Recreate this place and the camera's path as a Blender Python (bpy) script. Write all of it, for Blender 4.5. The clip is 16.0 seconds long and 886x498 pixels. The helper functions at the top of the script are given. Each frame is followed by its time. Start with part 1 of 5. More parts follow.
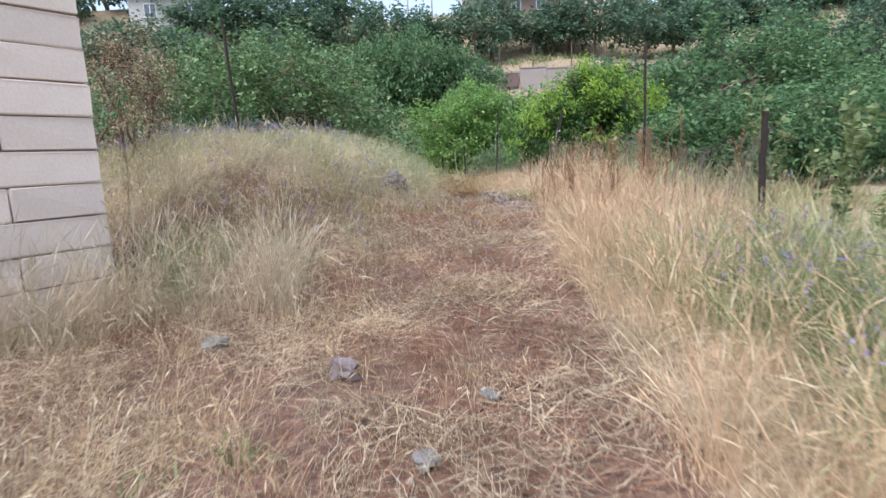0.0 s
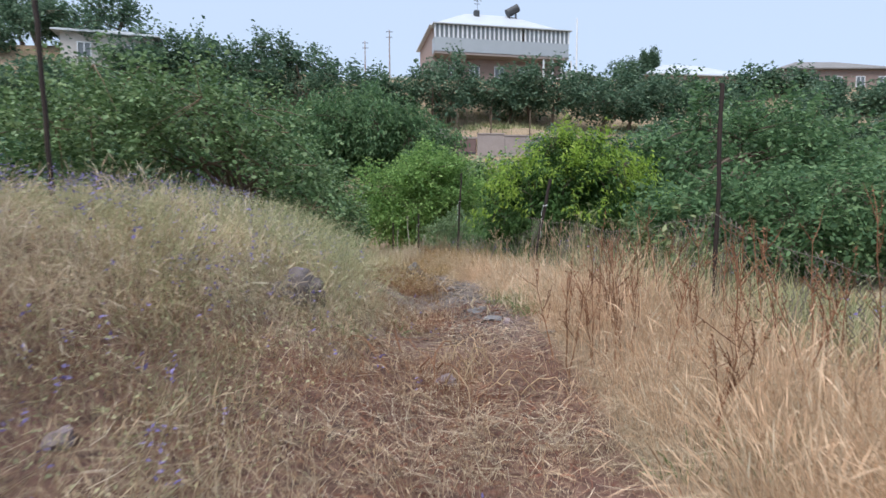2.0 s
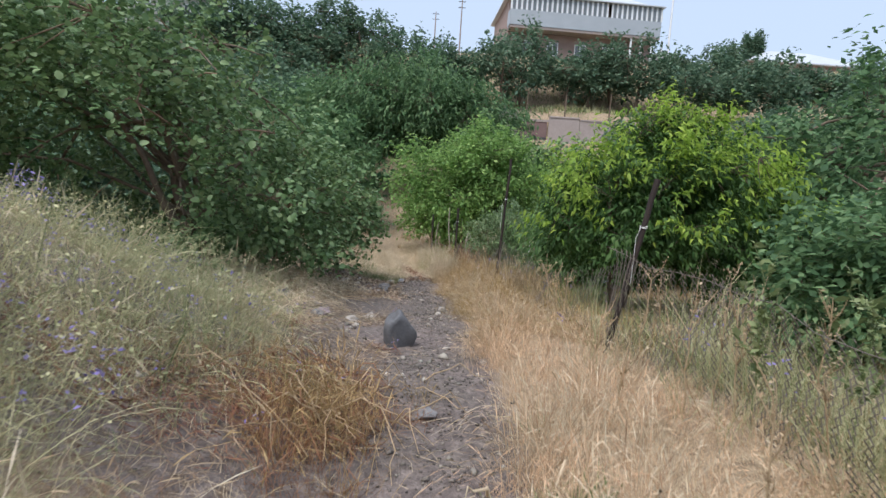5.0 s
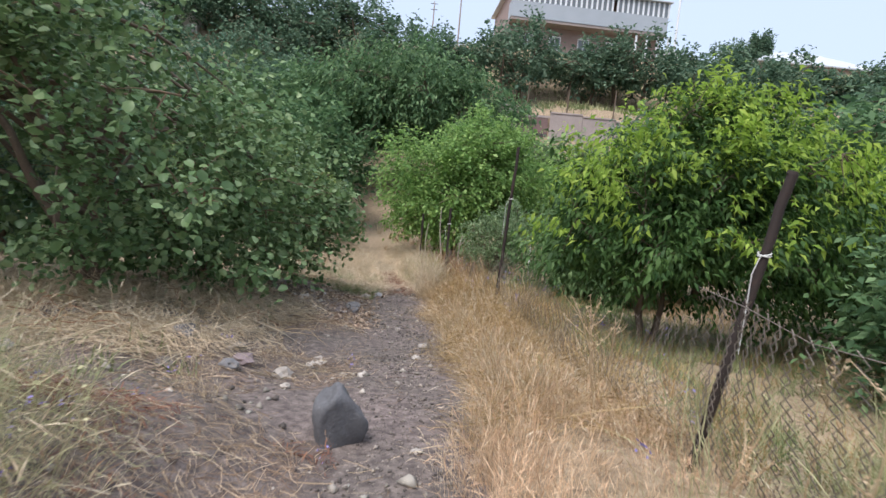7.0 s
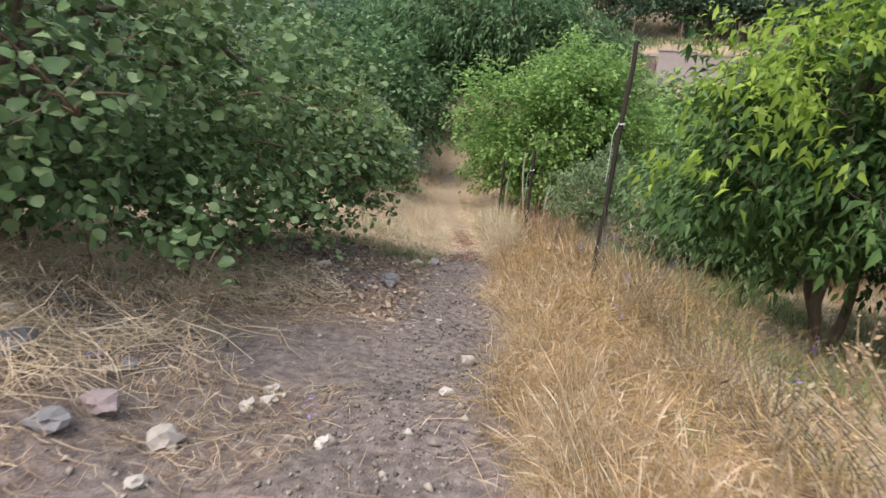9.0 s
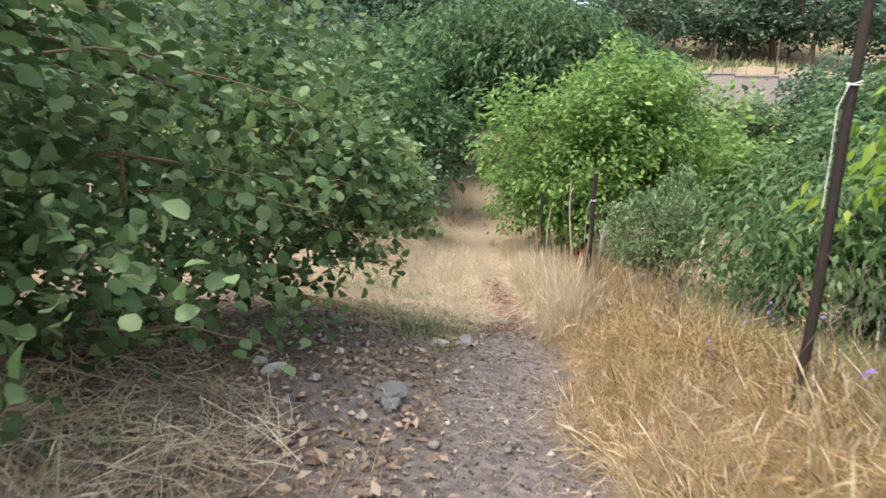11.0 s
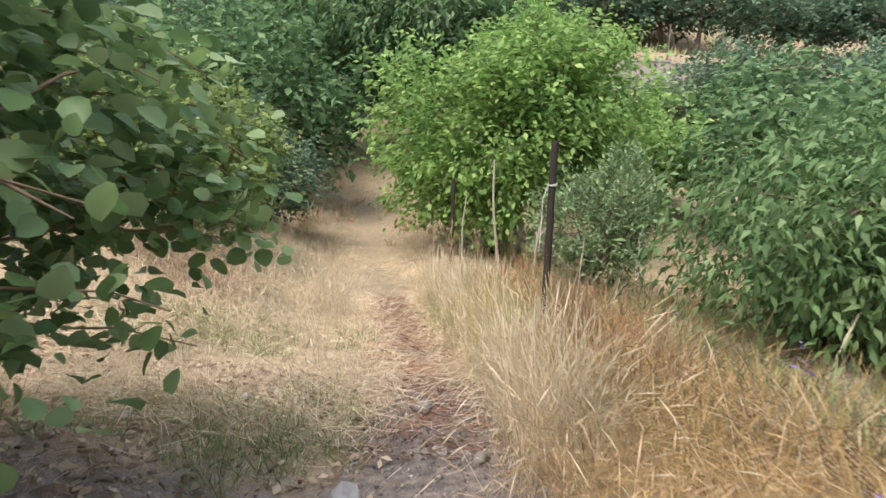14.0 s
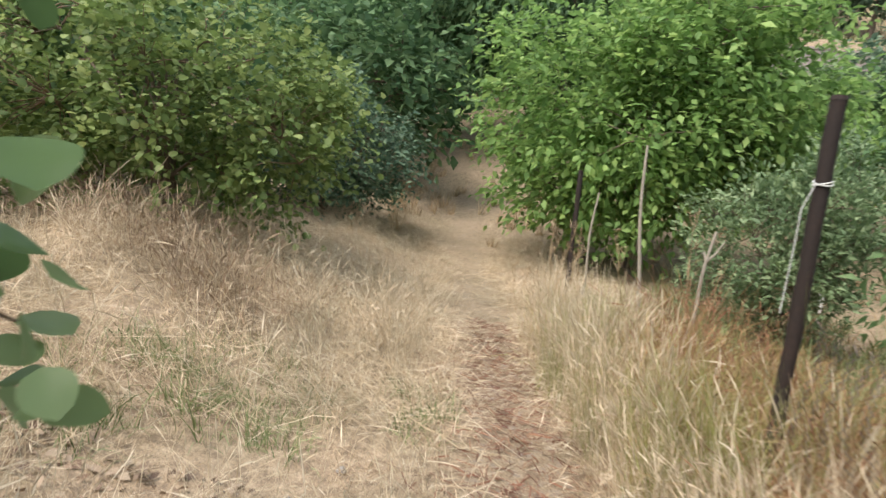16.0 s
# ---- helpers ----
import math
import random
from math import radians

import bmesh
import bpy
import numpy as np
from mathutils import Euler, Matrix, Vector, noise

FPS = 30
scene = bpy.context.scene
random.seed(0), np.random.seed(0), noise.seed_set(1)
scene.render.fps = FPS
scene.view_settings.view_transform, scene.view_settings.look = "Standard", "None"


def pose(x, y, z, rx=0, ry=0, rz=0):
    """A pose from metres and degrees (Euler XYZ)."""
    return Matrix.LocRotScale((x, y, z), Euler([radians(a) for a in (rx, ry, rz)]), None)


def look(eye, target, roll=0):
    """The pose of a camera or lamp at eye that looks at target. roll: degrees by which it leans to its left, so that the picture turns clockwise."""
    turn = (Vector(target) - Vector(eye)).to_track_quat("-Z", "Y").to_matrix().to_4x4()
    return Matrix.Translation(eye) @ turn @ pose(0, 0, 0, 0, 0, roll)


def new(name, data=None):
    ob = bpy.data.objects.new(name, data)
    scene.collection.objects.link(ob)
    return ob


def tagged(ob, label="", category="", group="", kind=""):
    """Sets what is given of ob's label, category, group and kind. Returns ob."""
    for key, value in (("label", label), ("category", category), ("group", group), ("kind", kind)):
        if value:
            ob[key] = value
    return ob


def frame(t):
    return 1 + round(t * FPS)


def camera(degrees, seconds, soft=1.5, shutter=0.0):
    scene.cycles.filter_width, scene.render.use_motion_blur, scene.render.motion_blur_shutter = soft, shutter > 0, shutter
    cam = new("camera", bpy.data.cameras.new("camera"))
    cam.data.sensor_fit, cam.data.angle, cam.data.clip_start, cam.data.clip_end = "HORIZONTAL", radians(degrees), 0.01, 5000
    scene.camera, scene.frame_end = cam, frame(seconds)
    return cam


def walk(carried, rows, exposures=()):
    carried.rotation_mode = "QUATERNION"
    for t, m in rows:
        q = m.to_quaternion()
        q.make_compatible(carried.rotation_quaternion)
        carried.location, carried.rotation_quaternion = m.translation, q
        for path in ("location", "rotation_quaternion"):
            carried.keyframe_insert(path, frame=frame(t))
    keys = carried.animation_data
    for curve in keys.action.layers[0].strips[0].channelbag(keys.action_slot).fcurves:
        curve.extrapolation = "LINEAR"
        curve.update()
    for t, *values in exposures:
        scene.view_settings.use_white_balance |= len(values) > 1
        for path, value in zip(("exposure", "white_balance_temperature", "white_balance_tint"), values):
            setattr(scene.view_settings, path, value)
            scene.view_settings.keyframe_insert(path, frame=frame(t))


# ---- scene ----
cam = camera(75.5, 16.0, soft=1.5, shutter=0.3)
METRES, EYE, TILT, LEAN, TURN = 22.7, 1.5, -9.0, 3.0, 0.0
ROWS = [
    (0.0, 0.0, 0.0, 0.0, 0.0, 0.0, -0.0),
    (0.5, -0.0009, 0.0409, 0.0072, 1.17, 1.49, -1.1),
    (1.0, 0.0012, 0.0813, 0.0181, -0.02, 4.74, -2.69),
    (1.5, -0.0013, 0.1226, 0.0261, -2.07, 6.48, -3.57),
    (2.0, 0.0014, 0.1616, 0.0378, -5.22, 6.22, -2.0),
    (2.5, 0.0052, 0.199, 0.0462, -8.01, 4.43, -1.51),
    (3.0, 0.0159, 0.2389, 0.0568, -10.85, 4.17, -1.78),
    (3.5, 0.0263, 0.2738, 0.0677, -5.18, 4.71, -4.96),
    (4.0, 0.0344, 0.3118, 0.0773, -2.13, 5.04, -5.93),
    (4.5, 0.0409, 0.3404, 0.0844, 0.42, 4.36, -6.57),
    (7.0, 0.0457, 0.4764, 0.1083, 0.12, 3.98, -8.2),
    (7.5, 0.0464, 0.5098, 0.1087, -2.53, 4.59, -5.97),
    (8.0, 0.0522, 0.5405, 0.1121, 0.61, 1.66, -7.42),
    (8.5, 0.0529, 0.5716, 0.1149, 4.37, -0.5, -8.38),
    (9.0, 0.0536, 0.6022, 0.1166, 9.2, -1.87, -9.35),
    (11.5, 0.0176, 0.7563, 0.1292, 11.51, 2.58, -7.46),
    (12.0, 0.0115, 0.7766, 0.1336, 7.83, 3.11, -6.6),
    (12.5, 0.0109, 0.7992, 0.1376, 4.29, 2.31, -6.87),
    (13.0, 0.0079, 0.826, 0.1387, 0.48, 1.87, -5.26),
    (13.5, 0.0085, 0.8483, 0.1412, 0.5, 1.07, -5.24),
    (14.0, 0.0067, 0.8722, 0.1426, 1.23, 2.04, -5.3),
    (14.5, 0.0059, 0.8947, 0.1468, 5.16, 0.89, -5.75),
    (15.0, 0.0056, 0.9171, 0.1484, 7.39, -1.57, -8.16),
    (15.5, 0.0003, 0.9448, 0.1522, 7.71, -0.08, -9.23),
    (16.0, -0.0065, 0.9717, 0.1542, 11.24, -0.06, -9.85),
]
EXPOSURES = [(0.0, 0.62, 6000, 11), (0.6, 0.58, 6000, 11), (1.1, 0.46, 6100, 12), (1.6, 0.2, 6150, 13), (4.5, 0.18, 6250, 12), (7.0, 0.38, 6350, 15), (7.5, 0.26, 6450, 14), (8.0, 0.48, 6550, 14), (8.5, 0.6, 6650, 15), (9.0, 0.6, 6750, 16), (11.5, 0.97, 6750, 12), (12.5, 0.97, 6800, 12), (13.0, 0.74, 6850, 13), (13.5, 0.82, 6900, 15), (14.0, 0.9, 6900, 14), (14.6, 0.7, 6900, 14), (16.0, 0.68, 6850, 13)]
walk(cam, [(t, pose(0, 0, EYE, TILT, LEAN, TURN) @ pose(METRES * x, METRES * y, METRES * z, 90 + pitch, roll, yaw)) for t, x, y, z, yaw, pitch, roll in ROWS], EXPOSURES)

# ---- world and light: a bright overcast day ----
world = bpy.data.worlds.new("sky")
scene.world = world
world.use_nodes = True
wn, wl = world.node_tree.nodes, world.node_tree.links
sky = wn.new("ShaderNodeTexSky")
sky.sky_type = "NISHITA"
sky.sun_disc = False
sky.sun_elevation, sky.sun_rotation = radians(58), radians(215)
sky.air_density, sky.dust_density, sky.ozone_density = 1.0, 4.0, 1.0
SKY_STRENGTH = 0.13
veil = wn.new("ShaderNodeMix")
veil.data_type = "RGBA"
veil.inputs["Factor"].default_value = 0.8
veil.inputs["B"].default_value = (4.9, 5.9, 7.3, 1)
wl.new(sky.outputs["Color"], veil.inputs["A"])
background = wn["Background"]
background.inputs["Strength"].default_value = SKY_STRENGTH
wl.new(veil.outputs["Result"], background.inputs["Color"])

sun = new("sun", bpy.data.lights.new("sun", "SUN"))
sun.data.energy, sun.data.angle, sun.data.color = 3.3, radians(40), (1.0, 0.97, 0.94)
SUN_WAY = Vector((math.sin(radians(215)) * math.cos(radians(58)), math.cos(radians(215)) * math.cos(radians(58)), math.sin(radians(58))))
sun.matrix_world = look(SUN_WAY * 50, (0, 0, 0))


# ---- materials ----
def shader(name):
    m = bpy.data.materials.new(name)
    m.use_nodes = True
    return m, m.node_tree.nodes, m.node_tree.links, m.node_tree.nodes["Principled BSDF"]


def ramp_node(n, stops):
    r = n.new("ShaderNodeValToRGB")
    while len(r.color_ramp.elements) < len(stops):
        r.color_ramp.elements.new(0.5)
    for e, (p, c) in zip(r.color_ramp.elements, stops):
        e.position, e.color = p, (*c, 1)
    return r


def noise_node(n, l, scale, detail=4, coords="Object"):
    tc = n.new("ShaderNodeTexCoord")
    t = n.new("ShaderNodeTexNoise")
    t.inputs["Scale"].default_value, t.inputs["Detail"].default_value = scale, detail
    l.new(tc.outputs[coords], t.inputs["Vector"])
    return t


def blend(n, l, a, b, fac, mode="MIX"):
    mx = n.new("ShaderNodeMix")
    mx.data_type, mx.blend_type = "RGBA", mode
    for key, v in (("A", a), ("B", b), ("Factor", fac)):
        if isinstance(v, bpy.types.NodeSocket):
            l.new(v, mx.inputs[key])
        else:
            mx.inputs[key].default_value = v if key == "Factor" else (*v, 1)
    return mx.outputs["Result"]


def bump(n, l, p, height, strength, distance):
    b = n.new("ShaderNodeBump")
    b.inputs["Strength"].default_value, b.inputs["Distance"].default_value = strength, distance
    l.new(height, b.inputs["Height"])
    l.new(b.outputs["Normal"], p.inputs["Normal"])


def rough_material(name, stops, scale, fine, rough=0.85, metal=0.0, relief=0.3, depth=0.01, by_object=0.0):
    """A surface with colour at two scales and a fine relief."""
    m, n, l, p = shader(name)
    a, b = noise_node(n, l, scale), noise_node(n, l, fine, 6)
    r = ramp_node(n, stops)
    add = n.new("ShaderNodeMath")
    add.operation = "MULTIPLY_ADD"
    add.inputs[1].default_value, add.inputs[2].default_value = 0.5, 0.0
    half = n.new("ShaderNodeMath")
    half.operation = "MULTIPLY_ADD"
    half.inputs[1].default_value = 0.5
    l.new(a.outputs["Fac"], add.inputs[0])
    l.new(b.outputs["Fac"], half.inputs[0])
    l.new(add.outputs[0], half.inputs[2])
    l.new(half.outputs[0], r.inputs["Fac"])
    colour = r.outputs["Color"]
    if by_object:
        info = n.new("ShaderNodeObjectInfo")
        rr = ramp_node(n, [(0, (1 - by_object,) * 3), (1, (1 + by_object,) * 3)])
        l.new(info.outputs["Random"], rr.inputs["Fac"])
        colour = blend(n, l, colour, rr.outputs["Color"], 1.0, "MULTIPLY")
    l.new(colour, p.inputs["Base Color"])
    p.inputs["Roughness"].default_value, p.inputs["Metallic"].default_value = rough, metal
    bump(n, l, p, b.outputs["Fac"], relief, depth)
    return m


def leaf_material(name, stops, rough=0.55, through_light=0.3, single=False):
    """Leaves that each vary in tone and let some light through."""
    m, n, l, p = shader(name)
    geo = n.new("ShaderNodeNewGeometry")
    r = ramp_node(n, stops)
    info = n.new("ShaderNodeObjectInfo")
    l.new(info.outputs["Random"] if single else geo.outputs["Random Per Island"], r.inputs["Fac"])
    patch = noise_node(n, l, 1.7, 3)
    pr = ramp_node(n, [(0.3, (0.7, 0.74, 0.7)), (0.7, (1.24, 1.2, 1.15))])
    l.new(patch.outputs["Fac"], pr.inputs["Fac"])
    colour = blend(n, l, r.outputs["Color"], pr.outputs["Color"], 1.0, "MULTIPLY")
    l.new(colour, p.inputs["Base Color"])
    p.inputs["Roughness"].default_value = rough
    p.inputs["Specular IOR Level"].default_value = 0.25
    tr = n.new("ShaderNodeBsdfTranslucent")
    l.new(colour, tr.inputs["Color"])
    mix = n.new("ShaderNodeMixShader")
    mix.inputs["Fac"].default_value = through_light
    l.new(p.outputs["BSDF"], mix.inputs[1])
    l.new(tr.outputs["BSDF"], mix.inputs[2])
    l.new(mix.outputs["Shader"], n["Material Output"].inputs["Surface"])
    return m


def stops3(a, b, c):
    return [(0.0, a), (0.5, b), (1.0, c)]


STRAW = leaf_material("dry_straw", stops3((0.31, 0.215, 0.13), (0.5, 0.37, 0.235), (0.65, 0.52, 0.365)), 0.7, 0.3)
STRAW_PEACH = leaf_material("peach_straw", stops3((0.4, 0.26, 0.165), (0.62, 0.43, 0.28), (0.76, 0.58, 0.41)), 0.7, 0.3)
STRAW_PALE = leaf_material("pale_straw", stops3((0.437, 0.342, 0.238), (0.608, 0.495, 0.352), (0.741, 0.646, 0.503)), 0.7, 0.3)
STRAW_GOLD = leaf_material("golden_straw", stops3((0.19, 0.12, 0.052), (0.35, 0.238, 0.108), (0.53, 0.39, 0.21)), 0.7, 0.3)
LITTER = leaf_material("straw_litter", stops3((0.15, 0.095, 0.066), (0.31, 0.22, 0.145), (0.55, 0.445, 0.32)), 0.75, 0.15)
RUST = leaf_material("rusty_stalk", stops3((0.16, 0.07, 0.04), (0.28, 0.14, 0.08), (0.36, 0.2, 0.12)), 0.8, 0.15)
FALLEN = leaf_material("fallen_leaf", stops3((0.16, 0.105, 0.08), (0.31, 0.22, 0.16), (0.54, 0.42, 0.32)), 0.75, 0.2)
RED_LITTER = leaf_material("red_brown_litter", stops3((0.1, 0.045, 0.035), (0.2, 0.09, 0.06), (0.3, 0.16, 0.1)), 0.8, 0.1)
HAY = leaf_material("grey_green_stems", stops3((0.24, 0.25, 0.13), (0.42, 0.415, 0.23), (0.58, 0.55, 0.35)), 0.7, 0.3)
WEED = leaf_material("green_weed", stops3((0.1, 0.14, 0.055), (0.19, 0.24, 0.1), (0.33, 0.37, 0.2)), 0.6, 0.3)
OLIVE_GRASS = leaf_material("olive_grass", stops3((0.18, 0.2, 0.06), (0.3, 0.31, 0.1), (0.42, 0.41, 0.17)), 0.65, 0.35)
VIOLET = leaf_material("violet_petal", stops3((0.17, 0.14, 0.36), (0.25, 0.21, 0.46), (0.35, 0.3, 0.58)), 0.7, 0.3)
LEAF_ROUND = leaf_material("round_leaf", stops3((0.07, 0.125, 0.05), (0.132, 0.222, 0.09), (0.275, 0.37, 0.185)), 0.4, 0.33)
LEAF_NEAR = leaf_material("near_round_leaf", stops3((0.115, 0.195, 0.072), (0.195, 0.305, 0.12), (0.32, 0.43, 0.21)), 0.35, 0.48, True)
# peach leaves: shade inside the crown is put into this dark green
LEAF_SHADED = leaf_material("shaded_green_leaf", stops3((0.036, 0.084, 0.026), (0.066, 0.136, 0.038), (0.12, 0.21, 0.064)), 0.55, 0.38)
# yellowish young tips, brightened further for light on the crown's top
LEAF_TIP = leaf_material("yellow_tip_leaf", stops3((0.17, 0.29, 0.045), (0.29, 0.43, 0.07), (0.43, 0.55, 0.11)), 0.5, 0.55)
LEAF_FRESH = leaf_material("fresh_leaf", stops3((0.12, 0.22, 0.065), (0.22, 0.37, 0.115), (0.38, 0.53, 0.18)), 0.55, 0.5)
LEAF_DEEP = leaf_material("deep_green_leaf", stops3((0.06, 0.122, 0.058), (0.113, 0.208, 0.093), (0.215, 0.325, 0.155)), 0.6, 0.42)
LEAF_SILVER = leaf_material("silvery_leaf", stops3((0.12, 0.19, 0.095), (0.2, 0.29, 0.15), (0.35, 0.44, 0.25)), 0.5, 0.4)
LEAF_CHERRY = leaf_material("cherry_leaf", stops3((0.06, 0.12, 0.045), (0.115, 0.205, 0.078), (0.22, 0.32, 0.15)), 0.55, 0.4)
LEAF_OLIVE = leaf_material("olive_leaf", stops3((0.1, 0.16, 0.052), (0.19, 0.27, 0.088), (0.33, 0.4, 0.155)), 0.5, 0.45)
# bluish green: the haze of distance is mixed into the leaf colour
LEAF_HAZY = leaf_material("haze_tinted_leaf", stops3((0.066, 0.127, 0.083), (0.11, 0.186, 0.12), (0.21, 0.295, 0.195)), 0.6, 0.36)
BARK = rough_material("bark", stops3((0.05, 0.035, 0.025), (0.13, 0.095, 0.065), (0.22, 0.17, 0.12)), 6, 45, 0.9, 0, 0.6, 0.01)
TWIG = rough_material("reddish_twig", stops3((0.1, 0.06, 0.035), (0.2, 0.13, 0.08), (0.3, 0.2, 0.13)), 8, 60, 0.8, 0, 0.4, 0.004)
DEAD = rough_material("bleached_stick", stops3((0.18, 0.15, 0.12), (0.32, 0.28, 0.22), (0.45, 0.4, 0.33)), 5, 50, 0.9, 0, 0.5, 0.005)
POST = rough_material("dark_rusty_post", stops3((0.011, 0.008, 0.007), (0.027, 0.018, 0.014), (0.072, 0.036, 0.023)), 4, 40, 0.8, 0.2, 0.5, 0.004)
WIRE = rough_material("weathered_wire", stops3((0.1, 0.085, 0.07), (0.2, 0.17, 0.14), (0.3, 0.26, 0.22)), 9, 80, 0.6, 0.5, 0.2, 0.001)
TIE = rough_material("pale_cord", stops3((0.45, 0.45, 0.42), (0.6, 0.6, 0.56), (0.72, 0.72, 0.68)), 20, 90, 0.8)
WHITEWASH = rough_material("white_bark", stops3((0.4, 0.4, 0.38), (0.7, 0.7, 0.68), (0.82, 0.82, 0.8)), 7, 50, 0.8, 0, 0.4, 0.004)
PALE_STONE = rough_material("pale_stone", stops3((0.28, 0.25, 0.21), (0.43, 0.39, 0.34), (0.58, 0.54, 0.48)), 9, 70, 0.9, 0, 0.5, 0.006, 0.25)
GREY_STONE = rough_material("grey_basalt", stops3((0.11, 0.105, 0.105), (0.19, 0.183, 0.18), (0.33, 0.32, 0.31)), 7, 55, 0.85, 0, 0.6, 0.008, 0.25)
BROWN_STONE = rough_material("brown_basalt", stops3((0.075, 0.062, 0.058), (0.135, 0.112, 0.104), (0.23, 0.2, 0.185)), 7, 55, 0.9, 0, 0.7, 0.01)
ROCK = rough_material("dark_rock", stops3((0.06, 0.06, 0.063), (0.11, 0.11, 0.115), (0.2, 0.2, 0.2)), 7, 55, 0.85, 0, 0.6, 0.008)
PINK_STONE = rough_material("purplish_stone", stops3((0.15, 0.11, 0.11), (0.24, 0.19, 0.19), (0.36, 0.3, 0.29)), 7, 60, 0.9, 0, 0.5, 0.006, 0.2)
GRAVEL = leaf_material("gravel", stops3((0.064, 0.056, 0.053), (0.136, 0.116, 0.104), (0.336, 0.296, 0.256)), 0.9, 0.0)
CHIPS = leaf_material("stone_chips", stops3((0.14, 0.12, 0.11), (0.28, 0.25, 0.22), (0.5, 0.46, 0.41)), 0.9, 0.0)
BLOCK = rough_material("tuff_block", stops3((0.52, 0.42, 0.35), (0.68, 0.57, 0.49), (0.8, 0.7, 0.62)), 2.5, 40, 0.9, 0, 0.5, 0.01, 0.08)
MORTAR = rough_material("dark_mortar", stops3((0.16, 0.12, 0.1), (0.26, 0.2, 0.17), (0.4, 0.33, 0.28)), 5, 60, 0.95, 0, 0.6, 0.01)
PLASTER = rough_material("grey_plaster", stops3((0.42, 0.39, 0.36), (0.52, 0.49, 0.46), (0.62, 0.59, 0.56)), 1.2, 30, 0.9, 0, 0.4, 0.008)
TUFF_FAR = rough_material("pink_tuff", stops3((0.2, 0.14, 0.12), (0.3, 0.22, 0.19), (0.4, 0.31, 0.28)), 1.5, 12, 0.9, 0, 0.3, 0.02)
METAL_SHEET = rough_material("grey_metal_sheet", stops3((0.28, 0.31, 0.33), (0.36, 0.39, 0.41), (0.45, 0.48, 0.5)), 0.8, 14, 0.5, 0.2, 0.1, 0.01)
WHITE_FRAME = rough_material("white_frame", stops3((0.6, 0.62, 0.63), (0.72, 0.74, 0.75), (0.82, 0.83, 0.84)), 1, 20, 0.5)
ROOF_LIGHT = rough_material("pale_metal_roof", stops3((0.42, 0.45, 0.48), (0.52, 0.55, 0.58), (0.62, 0.65, 0.67)), 0.6, 9, 0.5, 0.2, 0.15, 0.02)
ROOF_DARK = rough_material("grey_slate_roof", stops3((0.12, 0.115, 0.11), (0.2, 0.19, 0.18), (0.29, 0.28, 0.27)), 0.8, 11, 0.85, 0, 0.3, 0.02)
CONCRETE = rough_material("weathered_concrete", stops3((0.2, 0.16, 0.145), (0.31, 0.26, 0.235), (0.43, 0.37, 0.335)), 0.9, 9, 0.9, 0, 0.4, 0.02)
RUSTY_SHEET = rough_material("rusty_sheet", stops3((0.1, 0.06, 0.055), (0.17, 0.11, 0.1), (0.26, 0.18, 0.16)), 1.2, 16, 0.8, 0.2, 0.3, 0.01)
DARK_METAL = rough_material("dark_metal", stops3((0.03, 0.032, 0.035), (0.06, 0.063, 0.066), (0.1, 0.1, 0.1)), 2, 20, 0.6, 0.3)

GLASS, gn, gl, gp = shader("window_glass")
gp.inputs["Base Color"].default_value = (0.16, 0.18, 0.19, 1)
gp.inputs["Roughness"].default_value = 0.08


def ground_material():
    m, n, l, p = shader("earth")
    soil = n.new("ShaderNodeAttribute")
    soil.attribute_name = "bare"
    red = n.new("ShaderNodeAttribute")
    red.attribute_name = "red"
    a, b, c = noise_node(n, l, 1.1, 5), noise_node(n, l, 14, 6), noise_node(n, l, 90, 5)
    dry = ramp_node(n, [(0.3, (0.2, 0.145, 0.095)), (0.5, (0.32, 0.24, 0.155)), (0.72, (0.45, 0.35, 0.24))])
    l.new(b.outputs["Fac"], dry.inputs["Fac"])
    earth = ramp_node(n, [(0.3, (0.085, 0.066, 0.06)), (0.5, (0.15, 0.12, 0.108)), (0.7, (0.24, 0.195, 0.172))])
    l.new(b.outputs["Fac"], earth.inputs["Fac"])
    rust = ramp_node(n, [(0.3, (0.08, 0.045, 0.035)), (0.55, (0.17, 0.09, 0.065)), (0.75, (0.25, 0.16, 0.11))])
    l.new(b.outputs["Fac"], rust.inputs["Fac"])
    bare = blend(n, l, earth.outputs["Color"], rust.outputs["Color"], red.outputs["Fac"])
    edge = n.new("ShaderNodeMath")
    edge.operation = "MULTIPLY_ADD"
    edge.inputs[1].default_value = 0.9
    l.new(b.outputs["Fac"], edge.inputs[0])
    l.new(soil.outputs["Fac"], edge.inputs[2])
    hard = ramp_node(n, [(0.7, (0, 0, 0)), (0.95, (1, 1, 1))])
    l.new(edge.outputs[0], hard.inputs["Fac"])
    colour = blend(n, l, dry.outputs["Color"], bare, hard.outputs["Color"])
    grain = ramp_node(n, [(0.35, (0.7, 0.7, 0.7)), (0.65, (1.25, 1.25, 1.25))])
    l.new(c.outputs["Fac"], grain.inputs["Fac"])
    colour = blend(n, l, colour, grain.outputs["Color"], 1.0, "MULTIPLY")
    wide = ramp_node(n, [(0.3, (0.82, 0.85, 0.8)), (0.7, (1.12, 1.1, 1.1))])
    l.new(a.outputs["Fac"], wide.inputs["Fac"])
    l.new(blend(n, l, colour, wide.outputs["Color"], 1.0, "MULTIPLY"), p.inputs["Base Color"])
    p.inputs["Roughness"].default_value = 0.95
    bump(n, l, p, c.outputs["Fac"], 0.7, 0.02)
    return m


EARTH = ground_material()

